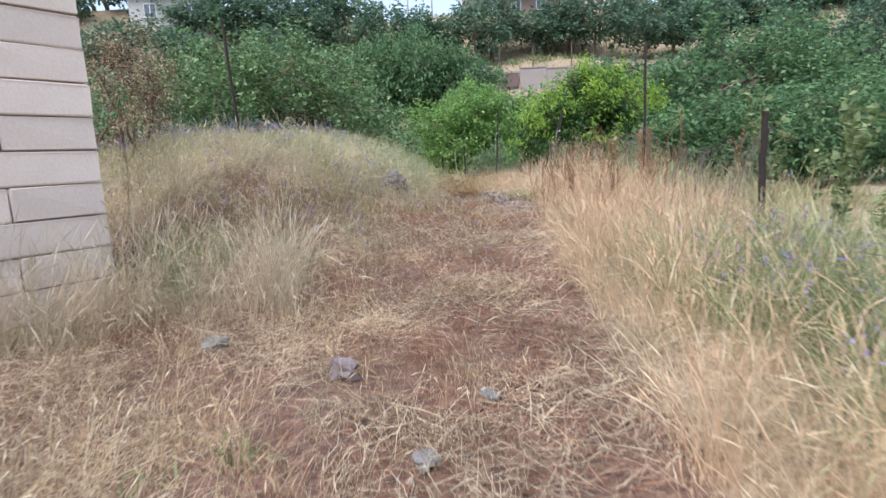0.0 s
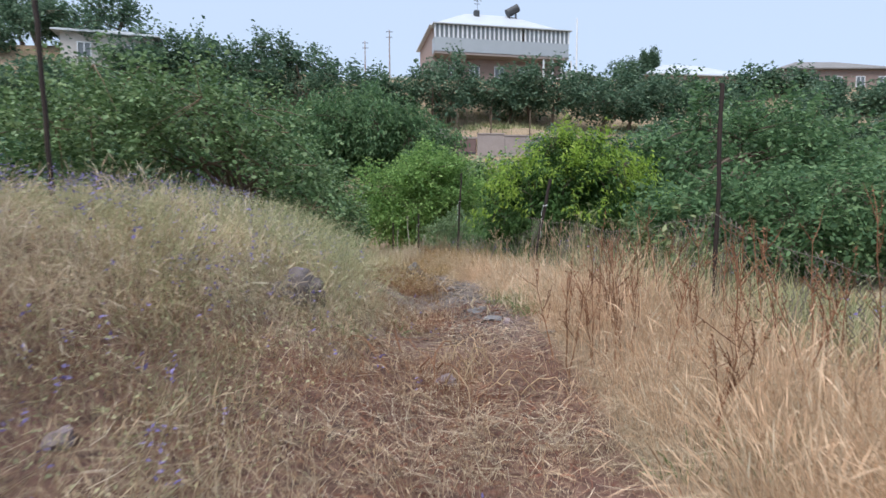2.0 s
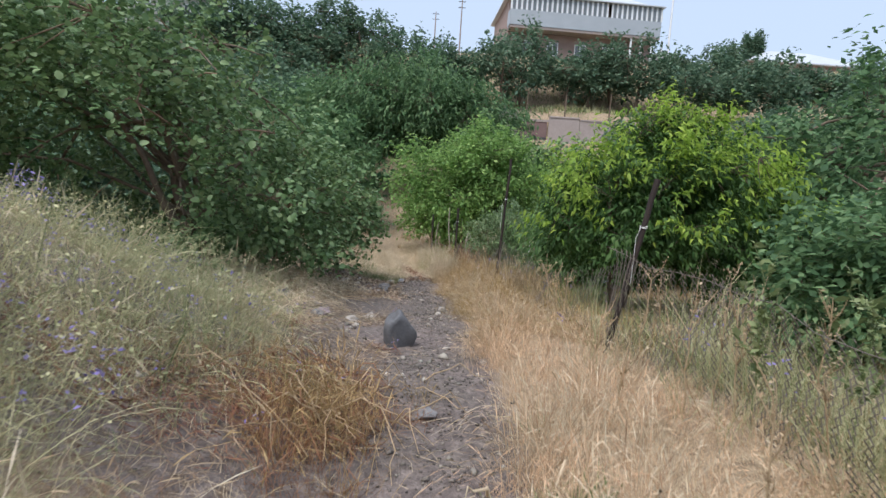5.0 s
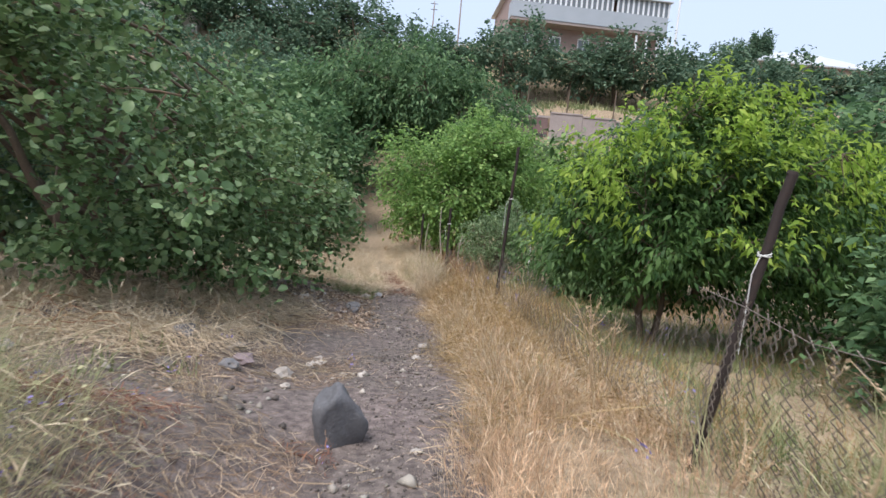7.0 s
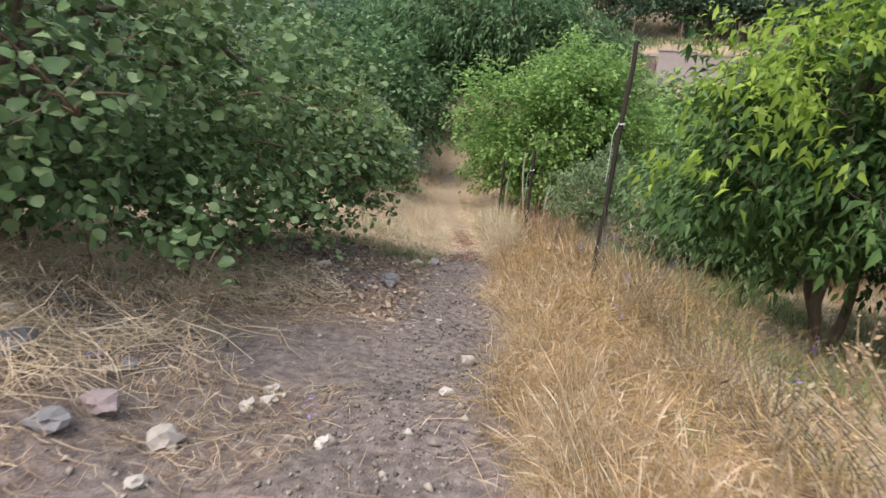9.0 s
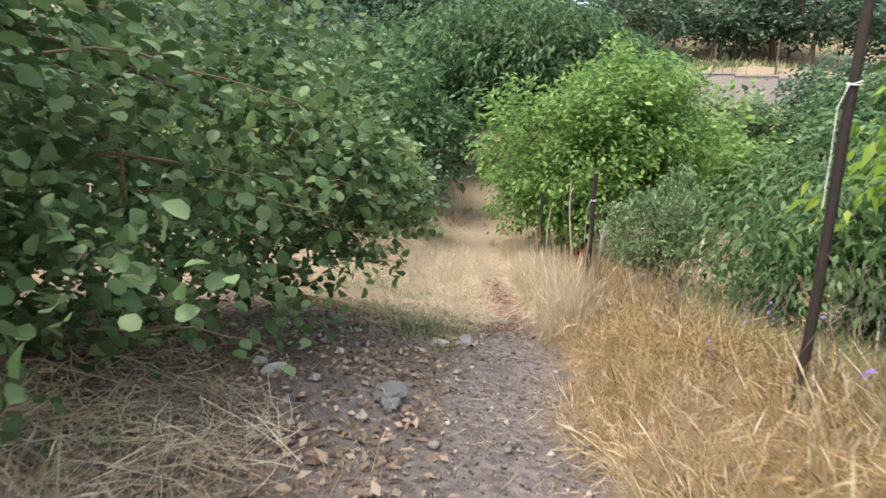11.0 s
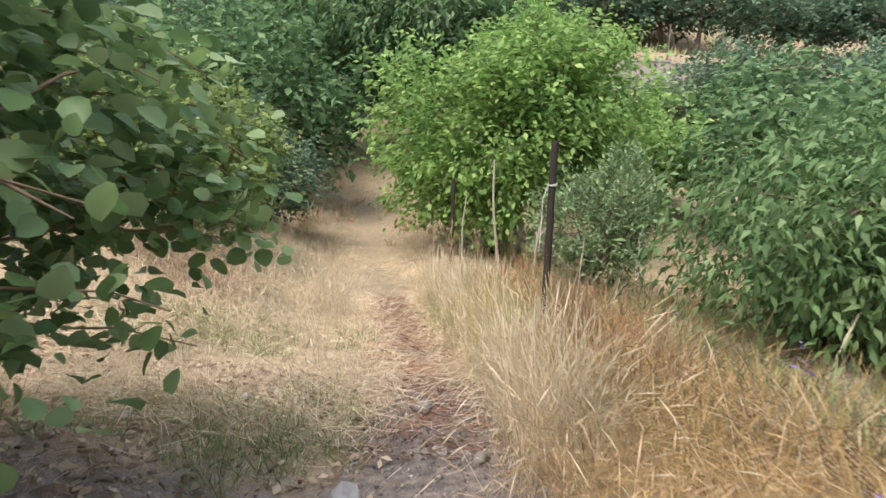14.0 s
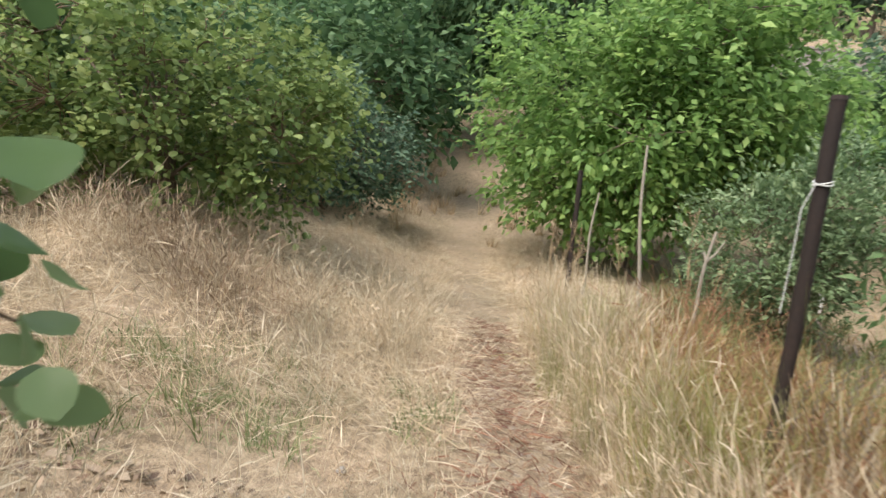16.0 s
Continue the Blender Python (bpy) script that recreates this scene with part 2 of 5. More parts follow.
# ---- the lie of the land ----
PATH_Y = (-10, 0, 5, 8, 11, 14, 18.5, 22, 24, 28, 30, 34, 38, 45, 60)
PATH_X = (0.2, 0.35, 0.55, 0.9, 1.0, 0.85, 0.55, 0.15, 0.05, -0.7, -1.2, -2.1, -2.8, -3.6, -5)
LIE_Y = (-40, -10, 0, 3, 6, 10, 12, 14, 17, 20, 23, 27, 31, 36, 40, 46, 55, 59.6, 60.4, 66, 74, 90, 140, 3000)
LIE_Z = (0, 0, 0.05, 0.25, 0.42, 0.66, 0.7, 0.62, 0.4, 0.2, 0.05, -0.2, -0.4, -0.1, 0.6, 2.6, 5.8, 7.0, 10.3, 11.8, 18.6, 21, 23, 24)
FENCE_Y = (-10, 5, 9, 14.45, 20, 25.2, 32)
FENCE_X = (3.4, 3.2, 3.05, 2.7, 1.83, 0.95, 0.1)


def path_x(y):
    return np.interp(y, PATH_Y, PATH_X)


def fence_x(y):
    return np.interp(y, FENCE_Y, FENCE_X)


def smooth(a, b, v):
    t = np.clip((v - a) / (b - a), 0, 1)
    return t * t * (3 - 2 * t)


def ripple(x, y):
    return (0.03 * np.sin(2.3 * x + 1.1 * y) + 0.03 * np.sin(1.7 * y - 2.9 * x + 1) + 0.015 * np.sin(5.1 * x + 6.3 * y)
            + 0.01 * np.sin(9.7 * x - 8.1 * y + 2))


def lie(x, y):
    """Height of the ground."""
    x, y = np.asarray(x, float), np.asarray(y, float)
    back = y + np.clip(-x - 6, 0, 40) * 0.4
    z = sum(np.interp(back + d, LIE_Y, LIE_Z) for d in (-0.3, 0.0, 0.3)) / 3
    d = x - path_x(y)
    bank = 0.95 * smooth(4, 9, y) * (1 - smooth(12.5, 15.5, y)) + 0.22 * smooth(13, 16, y) + 0.42 * smooth(23.5, 26.5, y)
    z = z + bank * (0.48 * np.clip(-d - 0.7, 0, 2.7) - 0.05 * np.clip(-d - 5, 0, 10)) * (1 - smooth(35, 45, y))
    z = z + (0.12 + 0.2 * smooth(15, 19, y)) * smooth(0.35, 1.3, d) * (1 - smooth(28, 36, y))
    f = x - fence_x(y)
    z = z - 0.5 * smooth(0.2, 2.5, f) * (1 - smooth(24, 40, y))
    far = smooth(40, 55, y)
    worn = 1 - 0.6 * np.exp(-(d / 0.5) ** 2)
    return z + ripple(x, y) * worn * (1 - far) + far * 0.3 * np.sin(0.31 * x + 0.17 * y)


def mesh_from(name, verts, faces_list, material, smooth_shade=False):
    """A mesh out of numpy arrays: faces_list holds (n, k) index arrays."""
    me = bpy.data.meshes.new(name)
    verts = np.asarray(verts, np.float32).reshape(-1, 3)
    loops = np.concatenate([f.ravel() for f in faces_list]).astype(np.int32)
    totals = np.concatenate([np.full(len(f), f.shape[1]) for f in faces_list]).astype(np.int32)
    starts = np.concatenate([[0], np.cumsum(totals)[:-1]]).astype(np.int32)
    me.vertices.add(len(verts))
    me.vertices.foreach_set("co", verts.ravel())
    me.loops.add(len(loops))
    me.loops.foreach_set("vertex_index", loops)
    me.polygons.add(len(totals))
    me.polygons.foreach_set("loop_start", starts)
    me.polygons.foreach_set("loop_total", totals)
    if smooth_shade:
        me.polygons.foreach_set("use_smooth", np.ones(len(totals), bool))
    me.update(calc_edges=True)
    me.materials.append(material)
    return me


def part(name, bm, material, parent=None, label=""):
    """One mesh object out of a bmesh (or a ready mesh), under a thing."""
    if isinstance(bm, bmesh.types.BMesh):
        me = bpy.data.meshes.new(name)
        bm.to_mesh(me)
        bm.free()
        me.materials.append(material)
    else:
        me = bm
    ob = new(name, me)
    if parent is not None:
        ob.parent = parent
    return tagged(ob, label)


def thing(name, x, y, z, label, category, group="", kind="", turn=0):
    ob = new(name)
    ob.empty_display_size = 0.2
    ob.matrix_basis = pose(x, y, z, 0, 0, turn)
    return tagged(ob, label, category, group, kind)


def add_box(bm, x0, x1, y0, y1, z0, z1, bevel=0.0):
    r = bmesh.ops.create_cube(bm, size=1)
    for v in r["verts"]:
        v.co = Vector(((x0 + x1) / 2 + v.co.x * (x1 - x0), (y0 + y1) / 2 + v.co.y * (y1 - y0), (z0 + z1) / 2 + v.co.z * (z1 - z0)))
    if bevel:
        edges = list({e for v in r["verts"] for e in v.link_edges})
        bmesh.ops.bevel(bm, geom=edges, offset=bevel, segments=2, affect="EDGES", profile=0.6)
    return bm


def box(x0, x1, y0, y1, z0, z1, bevel=0.0):
    return add_box(bmesh.new(), x0, x1, y0, y1, z0, z1, bevel)


def tubes(lines, sides=6):
    """Vertices and quads of tapered tubes: lines of (points (n, 3), radii (n,))."""
    verts, quads, start = [], [], 0
    ang = np.linspace(0, 2 * np.pi, sides, endpoint=False)
    ca, sa = np.cos(ang), np.sin(ang)
    for pts, rad in lines:
        pts, rad = np.asarray(pts, float), np.asarray(rad, float)
        way = np.gradient(pts, axis=0)
        way /= np.linalg.norm(way, axis=1)[:, None] + 1e-9
        ref = np.array((0.31, 0.95, 0.05)) if abs(way[0][2]) > 0.7 else np.array((0.05, 0.1, 0.99))
        u = np.cross(way, ref)
        u /= np.linalg.norm(u, axis=1)[:, None] + 1e-9
        v = np.cross(way, u)
        ring = pts[:, None] + rad[:, None, None] * (ca[None, :, None] * u[:, None] + sa[None, :, None] * v[:, None])
        verts.append(ring.reshape(-1, 3))
        i = np.arange(len(pts) - 1)[:, None] * sides + start
        k = np.arange(sides)[None]
        k2 = (k + 1) % sides
        quads.append(np.stack([i + k, i + k2, i + sides + k2, i + sides + k], -1).reshape(-1, 4))
        start += len(pts) * sides
    return np.concatenate(verts), np.concatenate(quads)


def tube_mesh(name, lines, material, sides=6):
    v, q = tubes(lines, sides)
    return mesh_from(name, v, [q], material, True)


# ---- ground ----
def spread(lo, a, b, hi, step, n):
    fine = np.arange(a, b, step)
    out = np.concatenate([a - (a - lo) * (np.geomspace(1, 2001, n) - 1)[1:][::-1] / 2000, fine, b + (hi - b) * (np.geomspace(1, 2001, n) - 1) / 2000])
    return out


gx, gy = spread(-2500, -6, 6.5, 2500, 0.17, 45), spread(-2500, -3, 34, 2500, 0.17, 45)
gy = np.sort(np.concatenate([gy, np.arange(35.2, 80, 0.7)]))
GX, GY = np.meshgrid(gx, gy)
GZ = lie(GX, GY)
nx, ny = len(gx), len(gy)
idx = np.arange(nx * ny).reshape(ny, nx)
ground_mesh = mesh_from("ground", np.stack([GX, GY, GZ], -1), [np.stack([idx[:-1, :-1], idx[:-1, 1:], idx[1:, 1:], idx[1:, :-1]], -1).reshape(-1, 4)], EARTH, True)
gd = GX - path_x(GY)
bare = np.exp(-(gd / 0.55) ** 4) * smooth(-3, 1, GY) * (1 - 0.75 * smooth(23, 25, GY)) * (1 - smooth(40, 44, GY))
bare = np.maximum(bare, 0.9 * smooth(9.5, 12, GY) * (1 - smooth(21, 24, GY)) * smooth(-4.5, -3.2, gd) * (1 - smooth(-0.2, 0.4, gd)))
bare = np.maximum(bare, 0.62 * smooth(-1, 1, GY) * (1 - smooth(9, 11, GY)) * smooth(-5.5, -3.5, gd) * (1 - smooth(0.4, 0.8, gd)))
bare = np.maximum(bare, 0.95 * smooth(3.2, 4.0, -gd) * (1 - smooth(6.5, 8, -gd)) * smooth(8, 9.5, GY) * (1 - smooth(13, 15, GY)))
red = smooth(0, 2, GY) * (1 - smooth(8.5, 10.5, GY))
for key, values in (("bare", bare), ("red", red)):
    att = ground_mesh.attributes.new(key, "FLOAT", "POINT")
    att.data.foreach_set("value", values.ravel().astype(np.float32))
ground = tagged(new("ground", ground_mesh), "dry grassy earth with a trodden gravelly footpath", "ground", kind="structure")


# ---- leaves, stems and grass ----
def unit(v):
    return v / (np.linalg.norm(v, axis=-1, keepdims=True) + 1e-9)


LEAF_SHAPES = {
    "round": (np.array([(0, 0, 0), (-0.22, 0.16, 0.07), (-0.4, 0.48, 0.13), (-0.31, 0.85, 0.04), (0, 0.97, -0.12), (0.31, 0.85, 0.04), (0.4, 0.48, 0.13), (0.22, 0.16, 0.07), (0, 0.52, 0)]),
              [(0, 8, 1), (1, 8, 2), (2, 8, 3), (3, 8, 4), (4, 8, 5), (5, 8, 6), (6, 8, 7), (7, 8, 0)]),
    "long": (np.array([(0, 0, 0), (-0.17, 0.42, 0.05), (0, 0.45, -0.01), (0.17, 0.42, 0.05), (0, 0.95, -0.34)]),
             [(0, 2, 1), (0, 3, 2), (1, 2, 4), (2, 3, 4)]),
    "far": (np.array([(0, 0, 0), (-0.3, 0.5, 0.08), (0.3, 0.5, 0.08), (0, 1, -0.1)]), [(0, 3, 1), (0, 2, 3)]),
    "oval": (np.array([(0, 0, 0), (-0.27, 0.45, 0.05), (0, 0.48, -0.02), (0.27, 0.45, 0.05), (0, 1, -0.1)]),
             [(0, 2, 1), (0, 3, 2), (1, 2, 4), (2, 3, 4)]),
}


def leaf_arrays(rng, centres, size, shape, droop, vary=0.35, lead=None):
    """Leaves at the given places, turned at random and hanging by droop."""
    tv, tf = LEAF_SHAPES[shape]
    n = len(centres)
    yaw = rng.uniform(0, 2 * np.pi, n)
    dip = rng.normal(-droop, 0.45, n)
    along = np.stack([np.cos(yaw) * np.cos(dip), np.sin(yaw) * np.cos(dip), np.sin(dip)], -1)
    if lead is not None:
        along = unit(along * 0.75 + lead)
    up = unit(np.stack([rng.normal(0, 0.6, n), rng.normal(0, 0.6, n), np.ones(n)], -1))
    side = unit(np.cross(along, up))
    up = np.cross(side, along)
    s = size * np.clip(rng.normal(1, vary, n), 0.4, 1.8)
    v = centres[:, None] + s[:, None, None] * (tv[None, :, 0:1] * side[:, None] + tv[None, :, 1:2] * along[:, None] + tv[None, :, 2:3] * up[:, None])
    f = np.array(tf)[None] + (np.arange(n) * len(tv))[:, None, None]
    return v.reshape(-1, 3), f.reshape(-1, 3)


def bend_line(rng, a, b, n, sag, wobble):
    t = np.linspace(0, 1, n)[:, None]
    p = a + (b - a) * t
    p[:, 2] += sag * np.sin(np.pi * t[:, 0])
    w = rng.normal(0, wobble, (n, 3))
    w[0] = w[-1] = 0
    return p + w


def crown_points(rng, blobs, n):
    """Places for clumps: in the outer parts of lumpy ellipsoids (x, y, z, rx, ry, rz)."""
    weights = np.array([b[3] * b[4] * b[5] for b in blobs]) ** 0.67
    which = rng.choice(len(blobs), n, p=weights / weights.sum())
    d = unit(rng.normal(0, 1, (n, 3)))
    r = rng.uniform(0.25, 1, n) ** 0.45
    lump = 1 + 0.16 * np.sin(3.1 * d[:, 0] * 2 + which) + 0.14 * np.sin(4.3 * d[:, 1] * 2 + 2 * which + 3 * d[:, 2])
    b = np.array(blobs, float)[which]
    return b[:, :3] + d * b[:, 3:] * (r * lump)[:, None]


def tree(name, label, base, blobs, leaf, leaf_mat, size, shape, clumps, per, clump_r, trunk_r, trunks=1, droop=0.3, seed=1, category="tree", group="", limbs=9, low=0.25, twig_mat=None, shoot=1.3, tips=0.0, tip_mat=None, keep=None, clear=0.0):
    """A tree or shrub: trunk with limbs and twigs, and a crown of clumps of leaves. Blobs are given from the tree's foot."""
    rng = np.random.default_rng(seed)
    bx, by = base
    foot = float(lie(bx, by)) - 0.05
    t = thing(name, bx, by, foot, label, category, group)
    pts = crown_points(rng, blobs, clumps)
    pts = pts[pts[:, 2] > 0.12]
    if keep is not None:
        pts = pts[keep(pts)]
    top = max(b[2] + b[5] for b in blobs)
    stems, limb_pts = [], []
    for k in range(trunks):
        a = np.array((rng.normal(0, 0.15) * (trunks > 1), rng.normal(0, 0.15) * (trunks > 1), 0))
        b = np.array((rng.normal(0, 0.12) * top, rng.normal(0, 0.12) * top, top * (0.55 if trunks > 1 else 0.62)))
        line = bend_line(rng, a, b, 9, 0, 0.035 * top / 4)
        stems.append((line, np.linspace(trunk_r, trunk_r * 0.3, 9) * (1 + 0.12 * rng.normal(0, 1, 9))))
        limb_pts.append(line[3:])
    part("trunk", tube_mesh("trunk", stems, BARK, 8), BARK, t)
    lines = []
    pick = rng.choice(len(pts), min(limbs, len(pts)), replace=False)
    for i in pick:
        src = limb_pts[rng.integers(len(limb_pts))] if trunks == 1 or rng.random() < 0.8 else limb_pts[0]
        a = src[rng.integers(0, max(1, int(len(src) * 0.7)))] if low < 0.5 else src[-1]
        line = bend_line(rng, a, pts[i], 8, 0.12 * np.linalg.norm(pts[i] - a), 0.03)
        lines.append((line, np.linspace(trunk_r * 0.42, trunk_r * 0.09, 8)))
        limb_pts.append(line[2:])
    for line in lines:
        part("limb", tube_mesh("limb", [line], BARK, 6), BARK, t)
    joints = np.concatenate(limb_pts)
    twigs = []
    for p in pts[:30 if shape == 'far' else 300]:
        q = joints[np.argmin(((joints - p) ** 2).sum(1) + rng.uniform(0, 0.1, len(joints)))]
        twigs.append((bend_line(rng, q, p, 4, 0.04, 0.015), np.linspace(trunk_r * 0.12 + 0.003, 0.002, 4)))
    tagged(part("twig_spray", tube_mesh("twig_spray", twigs, twig_mat or BARK, 4), twig_mat or BARK, t), kind="stuff")
    heart = np.array((0, 0, top * 0.45))
    way = unit(unit(pts - heart) + rng.normal(0, 0.45, pts.shape) + (0, 0, 0.35))
    along = np.repeat(way, per, 0)
    reach = rng.uniform(-1.1, 1.1, len(along))
    c = np.repeat(pts, per, 0) + along * (reach * shoot * clump_r)[:, None] + rng.normal(0, 1, along.shape) * clump_r * 0.5
    c[:, 2] -= 0.25 * clump_r * np.maximum(reach, 0) ** 2
    # upper clumps with little above take the tip colour: painted light from above
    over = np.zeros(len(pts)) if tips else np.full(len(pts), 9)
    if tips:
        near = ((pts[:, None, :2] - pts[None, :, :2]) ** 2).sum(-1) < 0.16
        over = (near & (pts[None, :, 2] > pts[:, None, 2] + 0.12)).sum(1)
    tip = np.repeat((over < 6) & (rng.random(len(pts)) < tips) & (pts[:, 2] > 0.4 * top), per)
    for pick, mat, words in ((~tip, leaf_mat, leaf), (tip, tip_mat, "young leaves with top light in their colour")):
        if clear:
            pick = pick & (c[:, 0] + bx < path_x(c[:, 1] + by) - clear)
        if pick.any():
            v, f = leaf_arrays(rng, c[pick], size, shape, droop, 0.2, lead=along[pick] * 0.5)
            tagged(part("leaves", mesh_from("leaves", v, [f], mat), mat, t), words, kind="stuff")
    return t


def ribbons(rng, foot, height, lean, width, profile, spread_bend=0.4, drift=(0, 0), extra=0.0):
    """Stems as tapering ribbons that arch over, some of them snapped; profile: the width at each level, from foot to tip."""
    n, k = len(foot), len(profile)
    yaw = rng.uniform(0, 2 * np.pi, n)
    out = np.stack([np.cos(yaw) * lean + drift[0], np.sin(yaw) * lean + drift[1]], -1) + extra
    t = EARED_LEVELS if profile is EARED else np.linspace(0, 1, k)
    much = np.linalg.norm(out, axis=1)
    way = out / (much[:, None] + 1e-6)
    much = np.minimum(much, 1.3)
    curl = np.clip(rng.normal(1.0, spread_bend, n), 0, 2.2)[:, None]
    dip = much[:, None] * (0.4 + 1.15 * t[None] * curl)
    snapped = (rng.random(n) < 0.16)[:, None] * (t[None] > rng.uniform(0.25, 0.8, n)[:, None])
    dip = np.clip(dip + snapped * rng.uniform(0.5, 1.5, n)[:, None], 0, 2.3)
    dip = (dip[:, 1:] + dip[:, :-1]) / 2
    seg = np.diff(t)[None] * height[:, None]
    reach = np.concatenate([np.zeros((n, 1)), np.cumsum(seg * np.sin(dip), 1)], 1)
    rise = np.concatenate([np.zeros((n, 1)), np.cumsum(seg * np.cos(dip), 1)], 1)
    p = np.zeros((n, k, 3))
    p[..., :2] = foot[:, None, :2] + way[:, None] * reach[..., None]
    p[..., 2] = foot[:, None, 2] + np.maximum(rise, 0.012 * (t[None] > 0))
    face = rng.uniform(0, 2 * np.pi, n)
    side = np.stack([np.cos(face), np.sin(face), rng.normal(0, 0.4, n)], -1)
    w = width[:, None] * np.asarray(profile)[None] * 0.5
    left, right = p - side[:, None] * w[..., None], p + side[:, None] * w[..., None]
    v = np.stack([left, right], 2).reshape(-1, 3)
    i = (np.arange(n) * 2 * k)[:, None] + 2 * np.arange(k - 1)[None]
    q = np.stack([i, i + 1, i + 3, i + 2], -1).reshape(-1, 4)
    return v, q


BLADE = (1.0, 0.8, 0.5, 0.05)
EARED = (0.85, 0.6, 0.5, 2.1, 0.3)
EARED_LEVELS = np.array((0, 0.42, 0.76, 0.87, 1.0))


def scatter(rng, n, x0, x1, y0, y1, keep=None):
    x, y = rng.uniform(x0, x1, n), rng.uniform(y0, y1, n)
    if keep is not None:
        k = rng.random(n) < keep(x, y)
        x, y = x[k], y[k]
    return x, y


def patchy(x, y, s=1.3, o=0.0):
    return 0.5 + 0.25 * (np.sin(s * x * 1.9 + o) * np.cos(s * y * 1.3 + 2 * o) + np.sin(s * (0.8 * x - 1.7 * y) + 1 + o) + 0.6 * np.sin(s * (2.9 * x + 2.2 * y) + o))


def grass(name, label, material, seed, n, area, keep, h, lean, width, profile=BLADE, drift=(0, 0), lift=0.0, tall=None, per=24, tuft=0.06):
    rng = np.random.default_rng(seed)
    x, y = scatter(rng, n // per, *area, keep)
    off = rng.normal(0, tuft, (len(x) * per, 2))
    mean = np.repeat(rng.normal(0, 0.22, (len(x), 2)), per, 0)
    scale = np.repeat(rng.uniform(0.7, 1.2, len(x)), per)
    x, y = np.repeat(x, per) + off[:, 0], np.repeat(y, per) + off[:, 1]
    foot = np.stack([x, y, lie(x, y) - 0.01 + lift], -1)
    height = np.clip(rng.normal(h, h * 0.25, len(x)), h * 0.3, h * 1.4) * (0.8 + 0.4 * patchy(x, y, 1.1, seed)) * scale
    if tall is not None:
        height *= tall(x, y)
    v, q = ribbons(rng, foot, height, np.abs(rng.normal(lean, lean * 0.6, len(x))), rng.uniform(0.7, 1.3, len(x)) * width, profile, drift=drift, extra=mean + off / (tuft + 1e-6) * lean * 0.4)
    k = len(profile)
    w = v.reshape(len(x), 2 * k, 3)
    over = (np.abs(w[..., 0] - path_x(w[..., 1])) < 0.2) & (w[..., 2] - foot[:, None, 2] > 0.24)
    stay = ~over.any(1)
    v = w[stay].reshape(-1, 3)
    q = q.reshape(len(x), k - 1, 4)[:int(stay.sum())].reshape(-1, 4)
    return tagged(new(name, mesh_from(name, v, [q], material)), label, "grass", kind="stuff")


def straw_litter(name, label, material, seed, n, area, keep, length, width, thick=0.05):
    """Stems lying flat, crossing one another."""
    rng = np.random.default_rng(seed)
    x, y = scatter(rng, n, *area, keep)
    m = len(x)
    yaw = rng.uniform(0, 2 * np.pi, m)
    ln = length * rng.uniform(0.4, 1.5, m)
    d = np.stack([np.cos(yaw), np.sin(yaw)], -1) * ln[:, None] / 2
    k = 3
    t = np.linspace(-1, 1, k)
    bow = rng.normal(0, 0.25, m)
    px = x[:, None] + d[:, :1] * t - d[:, 1:] * bow[:, None] * (t ** 2)
    py = y[:, None] + d[:, 1:] * t + d[:, :1] * bow[:, None] * (t ** 2)
    pz = lie(px, py) + np.abs(rng.normal(0, thick, m))[:, None] * (0.5 + 0.5 * rng.random((m, 1)) * (1 - t)) + 0.006
    p = np.stack([px, py, pz], -1)
    side = np.stack([-np.sin(yaw), np.cos(yaw), rng.normal(0, 0.6, m)], -1)
    w = width * rng.uniform(0.6, 1.4, m)[:, None, None] * np.array((0.7, 1, 0.5))[None, :, None] * 0.5
    v = np.stack([p - side[:, None] * w, p + side[:, None] * w], 2).reshape(-1, 3)
    i = (np.arange(m) * 2 * k)[:, None] + 2 * np.arange(k - 1)[None]
    q = np.stack([i, i + 1, i + 3, i + 2], -1).reshape(-1, 4)
    return tagged(new(name, mesh_from(name, v, [q], material)), label, "straw", kind="stuff")


def off_path(x, y, a=0.35, b=0.7):
    return smooth(a, b, np.abs(x - path_x(y)))


def right_of_path(x, y):
    d = x - path_x(y)
    edge = 0.45 + 0.12 * np.sin(2.1 * y)
    return smooth(edge - 0.1, edge + 0.25, d)


# ---- trees and shrubs ----
def shrub_keep(p):
    """No leaves low at the front, nor in the hollow under the limbs."""
    hollow = ((p[:, 0] + 0.5) / 1.35) ** 2 + ((p[:, 1] + 2.3) / 2.2) ** 2 + ((p[:, 2] - 1.7) / 1.1) ** 2
    return (p[:, 2] > 0.6 - 0.55 * smooth(-0.4, 1.0, p[:, 1])) & (hollow > 1)


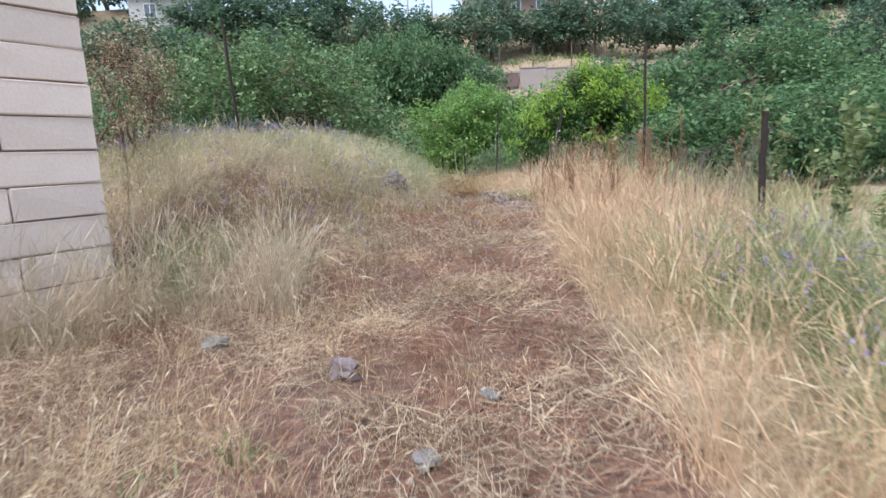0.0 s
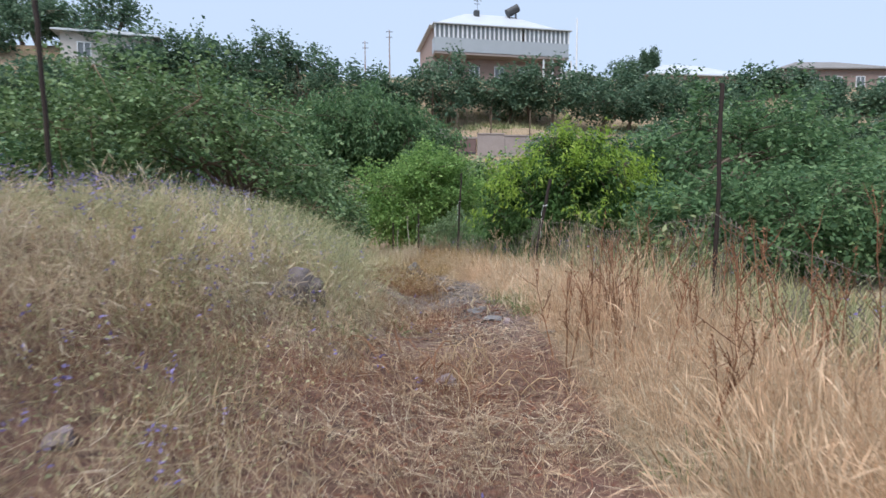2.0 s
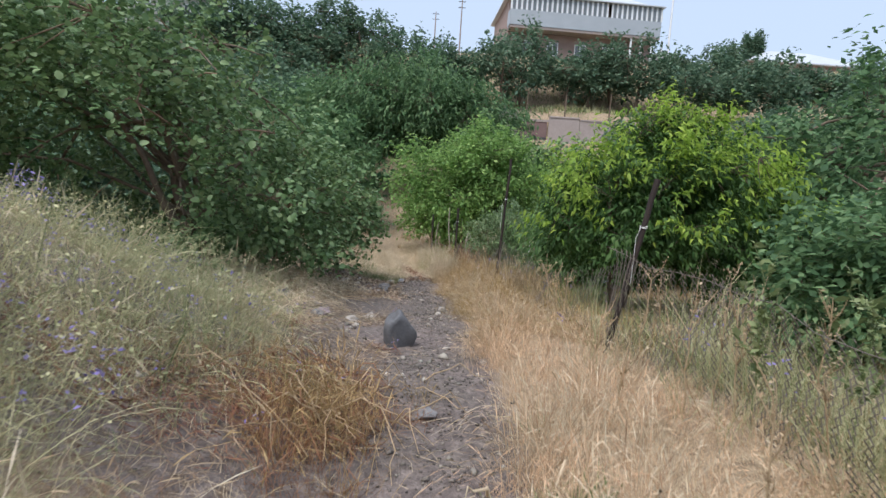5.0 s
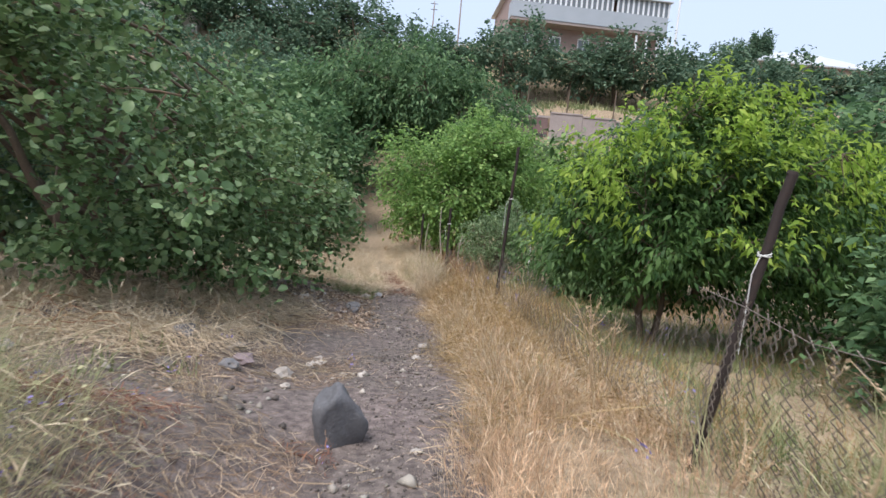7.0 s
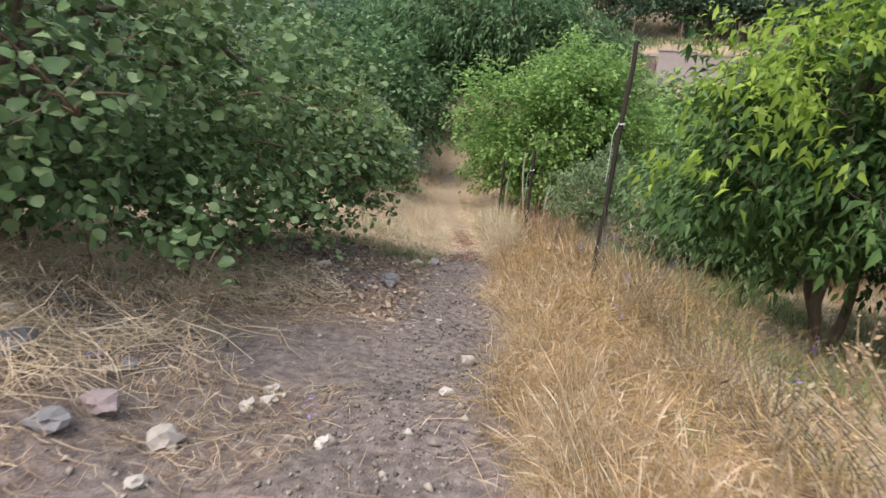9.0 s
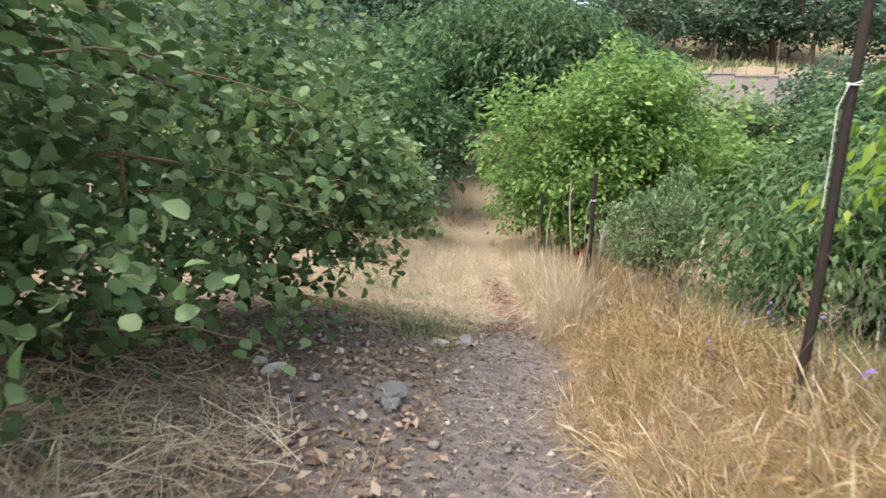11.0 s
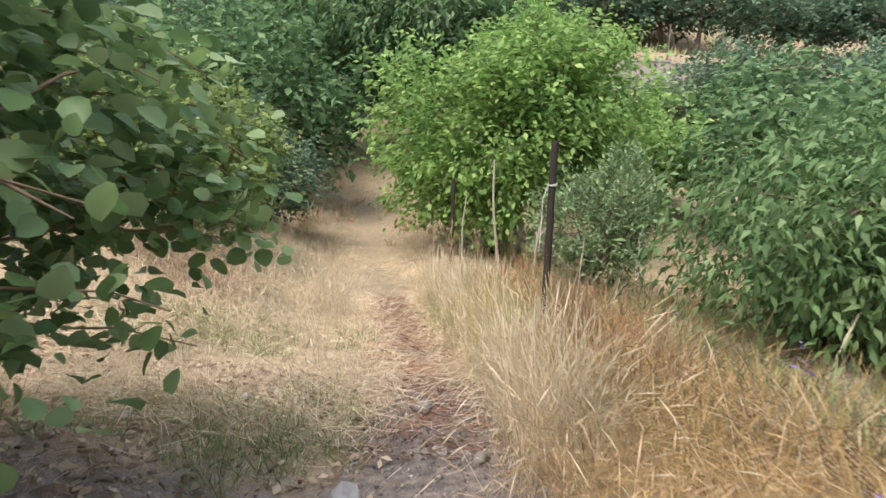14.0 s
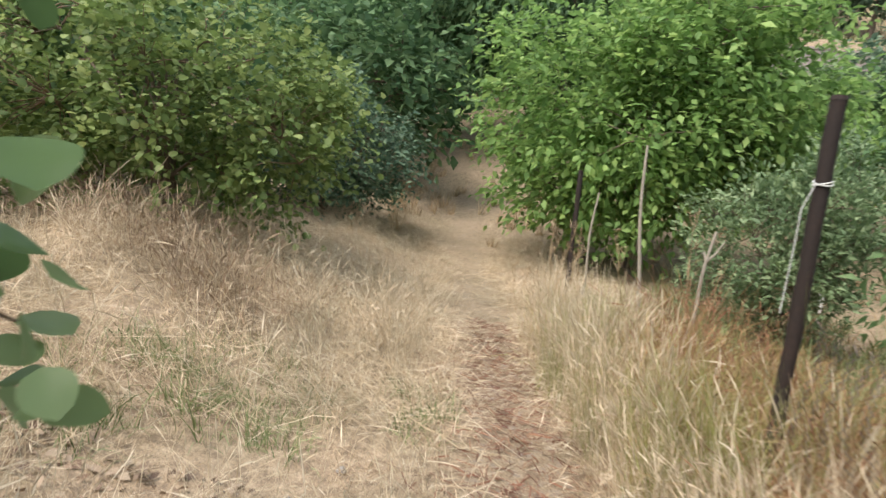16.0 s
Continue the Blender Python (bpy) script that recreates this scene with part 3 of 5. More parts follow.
tree("broadleaf_shrub", "large spreading shrub with round grey-green leaves beside the path", (-3.5, 18.2),
     [(0.2, 0.2, 2.0, 2.2, 3.4, 1.9), (1.2, 2.8, 1.3, 1.5, 1.7, 1.2), (-0.6, -2.2, 2.5, 2.1, 1.8, 2.0), (-2.6, -0.6, 2.6, 2.4, 2.8, 2.2), (1.3, -0.3, 1.5, 1.2, 2.0, 1.4), (1.0, 2.2, 0.7, 1.4, 2.0, 0.7), (-4.5, -0.5, 2.4, 2.2, 2.2, 2.2), (1.95, 3.55, 1.05, 0.75, 0.8, 0.95), (1.9, 3.3, 1.9, 0.8, 0.9, 0.7), (2.0, 4.25, 1.15, 0.6, 0.55, 0.85), (0.4, 0.8, 0.7, 2.3, 2.6, 0.6), (-0.8, -1.6, 3.3, 2.0, 2.0, 1.3), (-2.8, -1.4, 3.4, 2.0, 2.0, 1.3)],
     "round grey-green leaves", LEAF_ROUND, 0.09, "round", 2050, 22, 0.2, 0.09, 6, 0.35, 11, "shrub", limbs=44, twig_mat=TWIG, shoot=1.6, keep=shrub_keep, clear=0.95)
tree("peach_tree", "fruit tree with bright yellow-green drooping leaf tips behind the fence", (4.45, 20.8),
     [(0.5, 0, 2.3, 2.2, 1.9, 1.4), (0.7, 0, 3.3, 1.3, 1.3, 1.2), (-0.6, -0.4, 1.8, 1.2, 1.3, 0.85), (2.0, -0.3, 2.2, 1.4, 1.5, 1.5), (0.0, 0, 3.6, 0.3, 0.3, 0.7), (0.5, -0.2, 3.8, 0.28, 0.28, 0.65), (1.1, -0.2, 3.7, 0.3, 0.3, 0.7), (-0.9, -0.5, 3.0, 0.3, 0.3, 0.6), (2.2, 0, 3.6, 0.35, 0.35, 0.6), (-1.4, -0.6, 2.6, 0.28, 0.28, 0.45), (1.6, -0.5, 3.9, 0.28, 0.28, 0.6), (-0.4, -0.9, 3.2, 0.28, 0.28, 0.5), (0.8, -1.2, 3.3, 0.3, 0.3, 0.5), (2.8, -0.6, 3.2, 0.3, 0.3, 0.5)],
     "narrow leaves coloured dark for the inner shade", LEAF_SHADED, 0.15, "long", 900, 36, 0.19, 0.06, 3, 0.75, 12, limbs=30, tips=0.9, tip_mat=LEAF_TIP, shoot=1.7)
tree("walnut_tree", "tall dark leafy tree behind the fence", (12.0, 23.5),
     [(0, 0, 3.3, 3.2, 3.2, 2.6), (-2.4, 0, 2.4, 2.0, 2.2, 1.9), (-3.0, -2.5, 1.6, 2.0, 2.0, 1.4), (2.7, 1, 3.9, 2.6, 2.6, 2.3), (-1.6, -1, 5.7, 0.6, 0.5, 1.0), (-0.2, -1, 5.5, 0.5, 0.5, 1.0), (-3.4, -0.6, 4.0, 1.0, 1.0, 1.0), (1.6, -1.5, 5.0, 1.2, 1.2, 1.2), (-0.6, -2.8, 2.6, 1.5, 1.2, 1.3)],
     "broad deep green leaves", LEAF_DEEP, 0.2, "oval", 620, 44, 0.4, 0.17, 1, 0.5, 13, limbs=24)
tree("cherry_tree", "orchard tree with long hanging green leaves", (5.25, 27.3),
     [(0, 0, 1.55, 2.2, 2.2, 1.3), (-0.4, -1.0, 1.25, 1.3, 1.4, 0.95), (1.4, 1.0, 1.9, 1.8, 1.8, 1.3)],
     "long hanging leaves", LEAF_CHERRY, 0.17, "long", 620, 40, 0.28, 0.08, 2, 0.8, 14, limbs=24, shoot=1.8)
tree("young_tree", "fresh green leafy tree beside the footpath", (1.05, 34.2),
     [(0, 0, 3.1, 2.8, 2.6, 2.1), (-0.5, -0.5, 1.9, 1.9, 1.8, 1.3), (0.8, 0, 4.4, 1.9, 1.9, 1.5), (2.0, 0.3, 3.0, 1.6, 1.6, 1.4)],
     "fresh green leaves", LEAF_FRESH, 0.17, "oval", 800, 44, 0.33, 0.1, 2, 0.6, 15, limbs=24)
tree("willow_bush", "silvery green upright bush behind the fence post", (2.4, 30.0),
     [(0, 0, 1.1, 1.1, 1.0, 1.1), (0.5, 0, 1.6, 0.7, 0.7, 0.9)],
     "small silvery leaves", LEAF_SILVER, 0.1, "long", 420, 28, 0.14, 0.03, 6, -0.5, 16, "shrub", limbs=14)
tree("olive_bush", "shrub with small yellowish green leaves on the bank", (-4.6, 28.2),
     [(0, 0, 1.5, 1.9, 1.6, 1.25), (1.2, 0.2, 1.2, 1.1, 1.2, 0.95), (-1.6, -0.4, 1.6, 1.8, 1.5, 1.5)],
     "small yellowish green leaves", LEAF_OLIVE, 0.082, "round", 460, 34, 0.2, 0.05, 5, 0.3, 17, "shrub", limbs=18, twig_mat=TWIG)
tree("dark_bush", "dense dark green bush where the path narrows", (-5.1, 33.0),
     [(0, 0, 1.3, 1.7, 1.6, 1.5), (1.0, 0.5, 1.0, 1.2, 1.3, 1.1), (-1.5, 0, 1.6, 1.7, 1.6, 1.6)],
     "small dark leaves", LEAF_HAZY, 0.12, "oval", 600, 26, 0.2, 0.05, 4, 0.2, 18, "shrub", limbs=12)
tree("walnut_tree", "big dark leafy tree behind the young tree", (-2.0, 45.0),
     [(0, 0, 5.6, 4.2, 3.6, 3.3), (-3.5, -1, 4.6, 3.0, 3, 2.8), (3.2, 0, 4.6, 3.0, 3, 2.6)],
     "drooping deep green leaves", LEAF_DEEP, 0.36, "long", 1300, 20, 0.42, 0.18, 1, 0.8, 19, limbs=22, shoot=1.6)
for k, (x, y, r, h, mat) in enumerate([(-9, 42, 3.4, 7, LEAF_DEEP), (-14, 47, 4, 8, LEAF_HAZY), (-13, 33, 3.0, 5, LEAF_HAZY), (-17, 38, 3.4, 5.5, LEAF_DEEP), (-22, 36, 3.6, 5, LEAF_HAZY),
                                     (-9.5, 24, 2.6, 4.2, LEAF_HAZY), (-14, 25, 3, 4.4, LEAF_HAZY), (5.5, 40, 2.6, 4.2, LEAF_FRESH), (9.5, 36, 3, 5, LEAF_DEEP), (18, 30, 4, 7, LEAF_DEEP), (22, 24, 4, 7, LEAF_DEEP), (7.5, 46, 2.6, 4, LEAF_SILVER),
                                     (13, 44, 3.4, 5.5, LEAF_DEEP), (20, 42, 4, 6, LEAF_HAZY), (3, 47, 2.4, 3.6, LEAF_HAZY), (27, 34, 4, 7, LEAF_HAZY), (-8.5, 30, 3, 4.6, LEAF_DEEP), (-10, 19, 2.6, 3.6, LEAF_DEEP), (-12, 15, 2.6, 3.2, LEAF_DEEP), (-6, 38, 3, 5.5, LEAF_DEEP), (1.5, 52, 3, 5, LEAF_HAZY), (-5, 53, 3.4, 6, LEAF_HAZY), (-19, 28, 3, 4, LEAF_HAZY), (15, 52, 3, 4.6, LEAF_HAZY), (22, 53, 3.4, 5, LEAF_HAZY), (29, 48, 4, 5.5, LEAF_HAZY), (9, 29.5, 2.6, 4.6, LEAF_DEEP), (-4, 57, 3.2, 6, LEAF_HAZY), (-9, 50, 3.4, 6.5, LEAF_DEEP), (-12, 56, 3.4, 6, LEAF_HAZY), (-17, 53, 3.4, 5.5, LEAF_HAZY), (-22, 48, 3.6, 5.5, LEAF_HAZY), (-27, 44, 3.6, 5, LEAF_HAZY), (-20, 43, 3.2, 5, LEAF_DEEP), (-30, 52, 3.6, 3.2, LEAF_HAZY), (-28, 36, 3.4, 4.6, LEAF_DEEP), (-23, 30, 3, 4, LEAF_HAZY), (-16, 20, 2.8, 3.4, LEAF_HAZY), (-19, 24, 3, 3.6, LEAF_DEEP), (-24, 56, 3.4, 3.2, LEAF_HAZY), (-29, 58, 3.4, 3.2, LEAF_HAZY), (-34, 55, 3.6, 3.2, LEAF_HAZY), (-38, 60, 3.6, 3.2, LEAF_HAZY), (-33, 46, 3.6, 3.2, LEAF_HAZY), (-40, 51, 3.8, 3.2, LEAF_HAZY), (-16, 60, 3.2, 5, LEAF_HAZY), (-35, 38, 3.6, 5, LEAF_HAZY), (-24, 40, 3.2, 4.6, LEAF_DEEP)]):
    tree("orchard_tree", "leafy green tree among others on the slope", (x, y), [(0, 0, h * 0.58, r, r * 0.9, h * 0.38), (r * 0.5, 0, h * 0.45, r * 0.6, r * 0.6, h * 0.3), (-r * 0.5, 0.4, h * 0.5, r * 0.6, r * 0.6, h * 0.32)],
         "small green leaves", mat, 0.3 if x > -16 else 0.42, "far", 150 if x > -16 else 100, 32 if x > -16 else 22, 0.52, 0.13, 1, 0.4, 40 + k, group="trees on the slope", limbs=12)
rng_far = np.random.default_rng(5)
for k in range(40):
    x = -46 + k * 2.9 + rng_far.uniform(-1.2, 1.2)
    y = 62.4 + rng_far.uniform(-1.0, 4.0) - (5 if x > 26 else 0)
    r, h = rng_far.uniform(2.3, 3.6), rng_far.uniform(4.8, 8.2)
    tree("terrace_tree", "dark green fruit tree on the terrace below the houses", (x, y), [(0, 0, h * 0.6, r * 0.9, r * 0.8, h * 0.36), (r * 0.6, -0.3, h * 0.5, r * 0.6, r * 0.6, h * 0.26), (-r * 0.6, 0.2, h * 0.56, r * 0.55, r * 0.6, h * 0.28)],
         "dark leaves", LEAF_HAZY, 0.39, "far", 105, 22, 0.52, 0.22, 1, 0.3, 80 + k, group="trees on the terrace", limbs=8, low=0.2)

for k, (x, y, r, h) in enumerate([(7.8, 17.6, 1.7, 2.9), (10.8, 17, 2.2, 3.4), (14.5, 18.5, 2.6, 3.8), (18.5, 19.5, 3, 4.2)]):
    tree("orchard_bush", "dense leafy green bush behind the wire fence", (x, y), [(0, 0, h * 0.5, r, r, h * 0.42), (-r * 0.5, -0.3, h * 0.35, r * 0.7, r * 0.7, h * 0.3)],
         "deep green leaves", LEAF_DEEP, 0.16, "oval", 250, 40, 0.31, 0.05, 3, 0.4, 160 + k, "bush", "bushes behind the fence", 12)
for k, (x, y, r, h) in enumerate(((33, 84, 2.2, 4.4), (36.5, 86, 0.7, 5.6), (38, 86, 0.7, 5.8))):
    tree("hill_tree", "grey-green tree between the houses on the hill", (x, y), [(0, 0, h * 0.58, r, r, h * 0.4), (r * 0.5, 0, h * 0.5, r * 0.6, r * 0.6, h * 0.3)],
         "small leaves with a bluish haze tint", LEAF_HAZY, 0.34, "far", 170, 18, 0.4, 0.15, 1, 0.3, 300 + k, group="trees on the hill", limbs=8)
for k in range(12):
    x = 23 + k * 3.7 + rng_far.uniform(-0.8, 0.8)
    tree("garden_tree", "small dark green tree below the houses", (x, 70 + rng_far.uniform(-1.5, 1.5)), [(0, 0, 2.0, 2.2, 1.8, 1.6), (1.1, 0, 1.6, 1.4, 1.3, 1.2)],
         "dark leaves", LEAF_HAZY, 0.45, "far", 120, 14, 0.45, 0.1, 1, 0.3, 180 + k, group="garden trees", limbs=6)
# ---- grass, straw and weeds ----
def before_fence(x, y):
    """Where the wire mesh shows above low grass."""
    return smooth(-1.0, -0.5, x - fence_x(y)) * smooth(8.8, 9.8, y) * (1 - smooth(17, 19, y))


def hay_height(x, y):
    d = path_x(y) - x
    return (0.4 + 0.42 * smooth(6.6, 8.8, y)) * (1 - 0.5 * smooth(2.0, 3.6, d)) * (1 - 0.7 * np.exp(-((x + 0.7) / 0.6) ** 2) * (1 - smooth(8.3, 9.2, y)))


grass("tall_dry_grass", "tall straw-coloured dry grass along the fence", STRAW_PEACH, 21, 115000, (0.5, 3.4, -1, 26), lambda x, y: right_of_path(x, y) * (x < fence_x(y) + 0.3) * (0.35 + 0.8 * patchy(x, y)) * (1 - 0.75 * smooth(1.45, 1.75, x) * (1 - smooth(4.2, 5.2, y))) * (1 - 0.7 * smooth(14.5, 17.5, y)) * (1 - 0.7 * smooth(23, 24.5, y)), 0.56, 0.55, 0.0026, EARED, tall=lambda x, y: (1.2 - 0.5 * smooth(8, 13, y)) * (0.7 + 0.3 * np.exp(-((x - path_x(y) - 0.9) / 0.6) ** 2)) * (1 - 0.4 * before_fence(x, y)), per=30, tuft=0.07)
grass("pale_dry_grass", "pale dry grass with bowed ears", STRAW_PALE, 22, 60000, (0.3, 3.2, -1, 26), lambda x, y: right_of_path(x, y) * (x < fence_x(y) + 0.2) * patchy(x, y, 0.8, 2) * (1 - 0.6 * smooth(19, 21, y)), 0.46, 0.75, 0.0026, EARED, drift=(-0.2, 0), tall=lambda x, y: 1 - 0.35 * before_fence(x, y), per=30, tuft=0.07)
grass("golden_grass", "golden dry grass inside the bend of the fence", STRAW_GOLD, 23, 60000, (0.2, 3.2, 15, 27), lambda x, y: right_of_path(x, y) * (x < fence_x(y) + 1.0) * (0.25 + 0.75 * smooth(17, 21, y)) * (1 - smooth(22, 23, y) * (1 - smooth(0.6, 0.9, x - path_x(y)))), 0.38, 1.1, 0.0026, EARED, drift=(0.15, -0.1), tall=lambda x, y: 1 - 0.35 * before_fence(x, y), per=30, tuft=0.08)
grass("bank_grass", "pale dry grass in loose tufts on the bank", STRAW_PALE, 24, 26000, (-5.5, 0.0, 1, 10.5), lambda x, y: smooth(1.1, 1.9, path_x(y) - x) * smooth(0.45, 0.75, patchy(x, y, 1.3, 1)), 0.46, 0.7, 0.0032, EARED, drift=(0.2, 0), tall=lambda x, y: (0.5 + 0.5 * smooth(2.6, 4.4, y)) * (1 - 0.6 * np.exp(-((x + 0.6) / 0.6) ** 2) * (1 - smooth(8.3, 9.2, y))), per=40, tuft=0.1)
grass("bank_stubble", "low bent brown grass over the bank", STRAW, 57, 34000, (-5.5, 0.2, 0.2, 10.5), lambda x, y: smooth(0.8, 1.4, path_x(y) - x) * (0.35 + 0.65 * patchy(x, y, 1.7, 5)), 0.27, 0.95, 0.0032, EARED, drift=(0.2, -0.1), per=26, tuft=0.09)
grass("wall_grass", "tall pale grass at the foot of the stone building", STRAW_PALE, 41, 9000, (-4.6, -2.0, 2.2, 5.6), lambda x, y: smooth(-0.2, 0.4, y - 0.55 * (x + 2.9) - 3.7) * smooth(0.3, 0.7, patchy(x, y, 1.5, 2)), 0.72, 0.45, 0.0036, EARED, drift=(0.1, 0), per=30, tuft=0.09)
grass("pale_clump", "bushy pale grass clump beside the trampled path", STRAW_PALE, 58, 7000, (-2.4, -0.6, 3.4, 5.6), lambda x, y: np.exp(-((x + 1.5) / 0.3) ** 2 - ((y - 4.6) / 0.5) ** 2), 0.62, 0.5, 0.0024, EARED, per=34, tuft=0.08)
grass("green_tuft", "olive green weed tuft in pale grass", WEED, 42, 2600, (-2.9, -1.9, 4.4, 5.8), lambda x, y: np.exp(-((x + 2.4) / 0.3) ** 2 - ((y - 5.1) / 0.35) ** 2), 0.55, 0.5, 0.006)
grass("hay_stems", "wispy grey-green flowering stems on the bank", HAY, 25, 52000, (-5, 0.1, 6.0, 13.8), lambda x, y: smooth(1.05, 1.7, path_x(y) - x) * (0.3 + 0.8 * patchy(x, y, 0.9, 3)) * (1 - 0.7 * smooth(3.4, 4.4, path_x(y) - x) * smooth(8.5, 9.5, y)), 0.66, 0.75, 0.0026, (0.9, 0.7, 0.6, 1.2, 0.1), drift=(0.4, -0.1), tall=hay_height, per=26, tuft=0.12)
grass("bank_straw", "yellow straw stems bent over among the wispy weeds", STRAW_PALE, 59, 16000, (-5, 0.1, 7, 13.4), lambda x, y: smooth(1.0, 1.6, path_x(y) - x) * smooth(0.4, 0.7, patchy(x, y, 1.2, 7)), 0.62, 0.8, 0.003, EARED, drift=(0.45, -0.25), tall=hay_height, per=30, tuft=0.12)
grass("bank_green", "fine green stems among the wispy weeds", WEED, 60, 9000, (-5, 0.1, 6.5, 13.4), lambda x, y: smooth(1.1, 1.7, path_x(y) - x) * smooth(0.35, 0.8, patchy(x, y, 1.0, 8)), 0.6, 0.7, 0.0026, (0.9, 0.7, 0.6, 1.4, 0.1), drift=(0.35, -0.1), tall=hay_height, per=24, tuft=0.14)
grass("meadow_grass", "dry yellow grass covering the end of the path", STRAW_PALE, 26, 48000, (-5, 0.8, 23.2, 36), lambda x, y: off_path(x, y, 0.3, 0.6) * (0.2 + 0.85 * patchy(x, y, 1.5, 0)) * (x < fence_x(y)), 0.4, 0.9, 0.0026, EARED, drift=(0.15, -0.15), tall=lambda x, y: 0.4 + 1.1 * patchy(x, y, 2.3, 1), per=34, tuft=0.09)
grass("meadow_mound", "thick pale grass in a low mound over the path", STRAW_PALE, 61, 15000, (-3.4, 0.0, 25.0, 30.5), lambda x, y: np.exp(-((x + 1.7) / 0.8) ** 2 - ((y - 27.6) / 1.5) ** 2) * off_path(x, y, 0.3, 0.6), 0.52, 0.6, 0.0034, EARED, drift=(0.1, -0.1), per=34, tuft=0.1)
grass("orchard_grass", "thin dry grass below the fruit trees", STRAW_GOLD, 27, 34000, (1.2, 9, 8, 33), lambda x, y: (x > fence_x(y) + 0.2) * (0.3 + 0.5 * patchy(x, y)), 0.34, 0.75, 0.006)
grass("orchard_green", "green grass and weeds on the orchard floor", WEED, 62, 36000, (2.2, 8.5, 6, 24), lambda x, y: (x > fence_x(y) + 0.25) * (0.4 + 0.6 * patchy(x, y, 0.9, 2)), 0.3, 0.7, 0.007)
grass("fence_green", "leafy green weeds behind the fence", WEED, 68, 10000, (1.2, 5.2, 22, 32), lambda x, y: smooth(0.3, 0.6, x - fence_x(y)) * (0.4 + 0.6 * patchy(x, y, 1.1, 3)), 0.34, 0.75, 0.01, (0.5, 0.9, 1.2, 0.2))
grass("olive_grass", "tuft of yellow-green grass by the fence post", OLIVE_GRASS, 28, 30000, (-0.5, 1.5, 23.6, 29.2), lambda x, y: np.exp(-((x - 0.4 + 0.17 * (y - 26.3)) / 0.3) ** 2 - ((y - 26.4) / 1.5) ** 2), 0.56, 0.4, 0.0036)
grass("near_weeds", "green flowering weeds in the dry grass", WEED, 29, 7000, (1.5, 3.3, 0.8, 5), lambda x, y: 0.3 + 0.7 * patchy(x, y, 1, 4), 0.46, 0.7, 0.0045, (0.7, 0.9, 1.3, 1.0, 0.1))
grass("near_hay", "grey-green wispy stems among violet flowers", HAY, 43, 6000, (1.5, 3.4, 0.5, 5.2), None, 0.52, 0.6, 0.003, EARED)
grass("fence_weeds", "grey-green weeds growing along the wire fence", HAY, 30, 13000, (2.2, 5, 6, 14), lambda x, y: np.exp(-((x - fence_x(y) - 0.6) / 0.6) ** 2), 0.62, 0.5, 0.0036, (0.8, 0.7, 0.6, 1.4, 0.1))
grass("green_weeds", "low green weeds at the edge of the path", WEED, 31, 9000, (-2.5, 2.5, 2, 26), lambda x, y: (patchy(x, y, 1.1, 5) > 0.78) * off_path(x, y, 0.35, 0.6), 0.16, 0.7, 0.012)
grass("ditch_weeds", "low green weeds in the edge of the tall grass", WEED, 63, 3600, (0.9, 2.3, 8.6, 12.6), lambda x, y: np.exp(-((x - path_x(y) - 0.62) / 0.18) ** 2) * smooth(0.3, 0.6, patchy(x, y, 1.3, 3)), 0.2, 0.8, 0.01)
grass("far_grass", "dry grass on the slope", STRAW, 32, 9000, (-8, 6, 34, 47), lambda x, y: 0.9 * off_path(x, y, 0.2, 0.6), 0.4, 0.4, 0.02)
grass("terrace_grass", "dull green and brown grass on the terrace slope", HAY, 65, 16000, (-30, 50, 60.6, 76), lambda x, y: 0.45 + 0.5 * patchy(x, y, 0.4, 2), 0.55, 0.5, 0.07, per=24, tuft=0.5)
grass("terrace_weeds", "low green weeds on the terrace slope", WEED, 66, 12000, (-30, 50, 60.6, 76), lambda x, y: patchy(x, y, 0.5, 5), 0.5, 0.6, 0.08, per=24, tuft=0.5)
straw_litter("straw_litter", "trampled straw lying across the path", LITTER, 33, 60000, (-4.6, 2.2, 0, 11), lambda x, y: (0.3 + 0.7 * patchy(x, y, 1.2, 2)) * (1 - 0.75 * smooth(7.5, 9, y) * np.exp(-((x - path_x(y)) / 0.6) ** 2)), 0.14, 0.0024)
straw_litter("pale_straw_litter", "pale broken straw lying on the ground", STRAW_PALE, 34, 40000, (-4.6, 2.2, 0, 9.5), lambda x, y: smooth(0.3, 0.75, patchy(x, y, 1.7, 1)), 0.19, 0.0022, 0.07)
straw_litter("red_litter", "red-brown dead plant litter on the path", RED_LITTER, 35, 42000, (-2.2, 1.8, 1.5, 11), lambda x, y: np.exp(-((x - path_x(y) + 0.3) / 0.9) ** 2) * smooth(0.2, 0.6, patchy(x, y, 1.5, 6)), 0.07, 0.005, 0.03)
straw_litter("sparse_litter", "scattered dry stems on the bare earth", LITTER, 36, 30000, (-4.5, 1.6, 10.5, 25), lambda x, y: (0.2 + 0.8 * off_path(x, y, 0.3, 0.6)) * smooth(0.25, 0.8, patchy(x, y, 1.5, 4)), 0.17, 0.0032, 0.03)
straw_litter("weed_litter", "brown broken stems strewn beside the path", LITTER, 69, 22000, (-2.6, 0.7, 9.5, 19), lambda x, y: smooth(0.3, 0.6, path_x(y) - x) * smooth(0.3, 0.75, patchy(x, y, 1.6, 8)), 0.13, 0.003, 0.05)
straw_litter("russet_litter", "red-brown dead weeds strewn beside the path", RED_LITTER, 70, 14000, (-1.8, 0.8, 9.5, 14.5), lambda x, y: smooth(0.25, 0.5, path_x(y) - x) * smooth(0.25, 0.65, patchy(x, y, 1.3, 2)), 0.09, 0.005, 0.04)
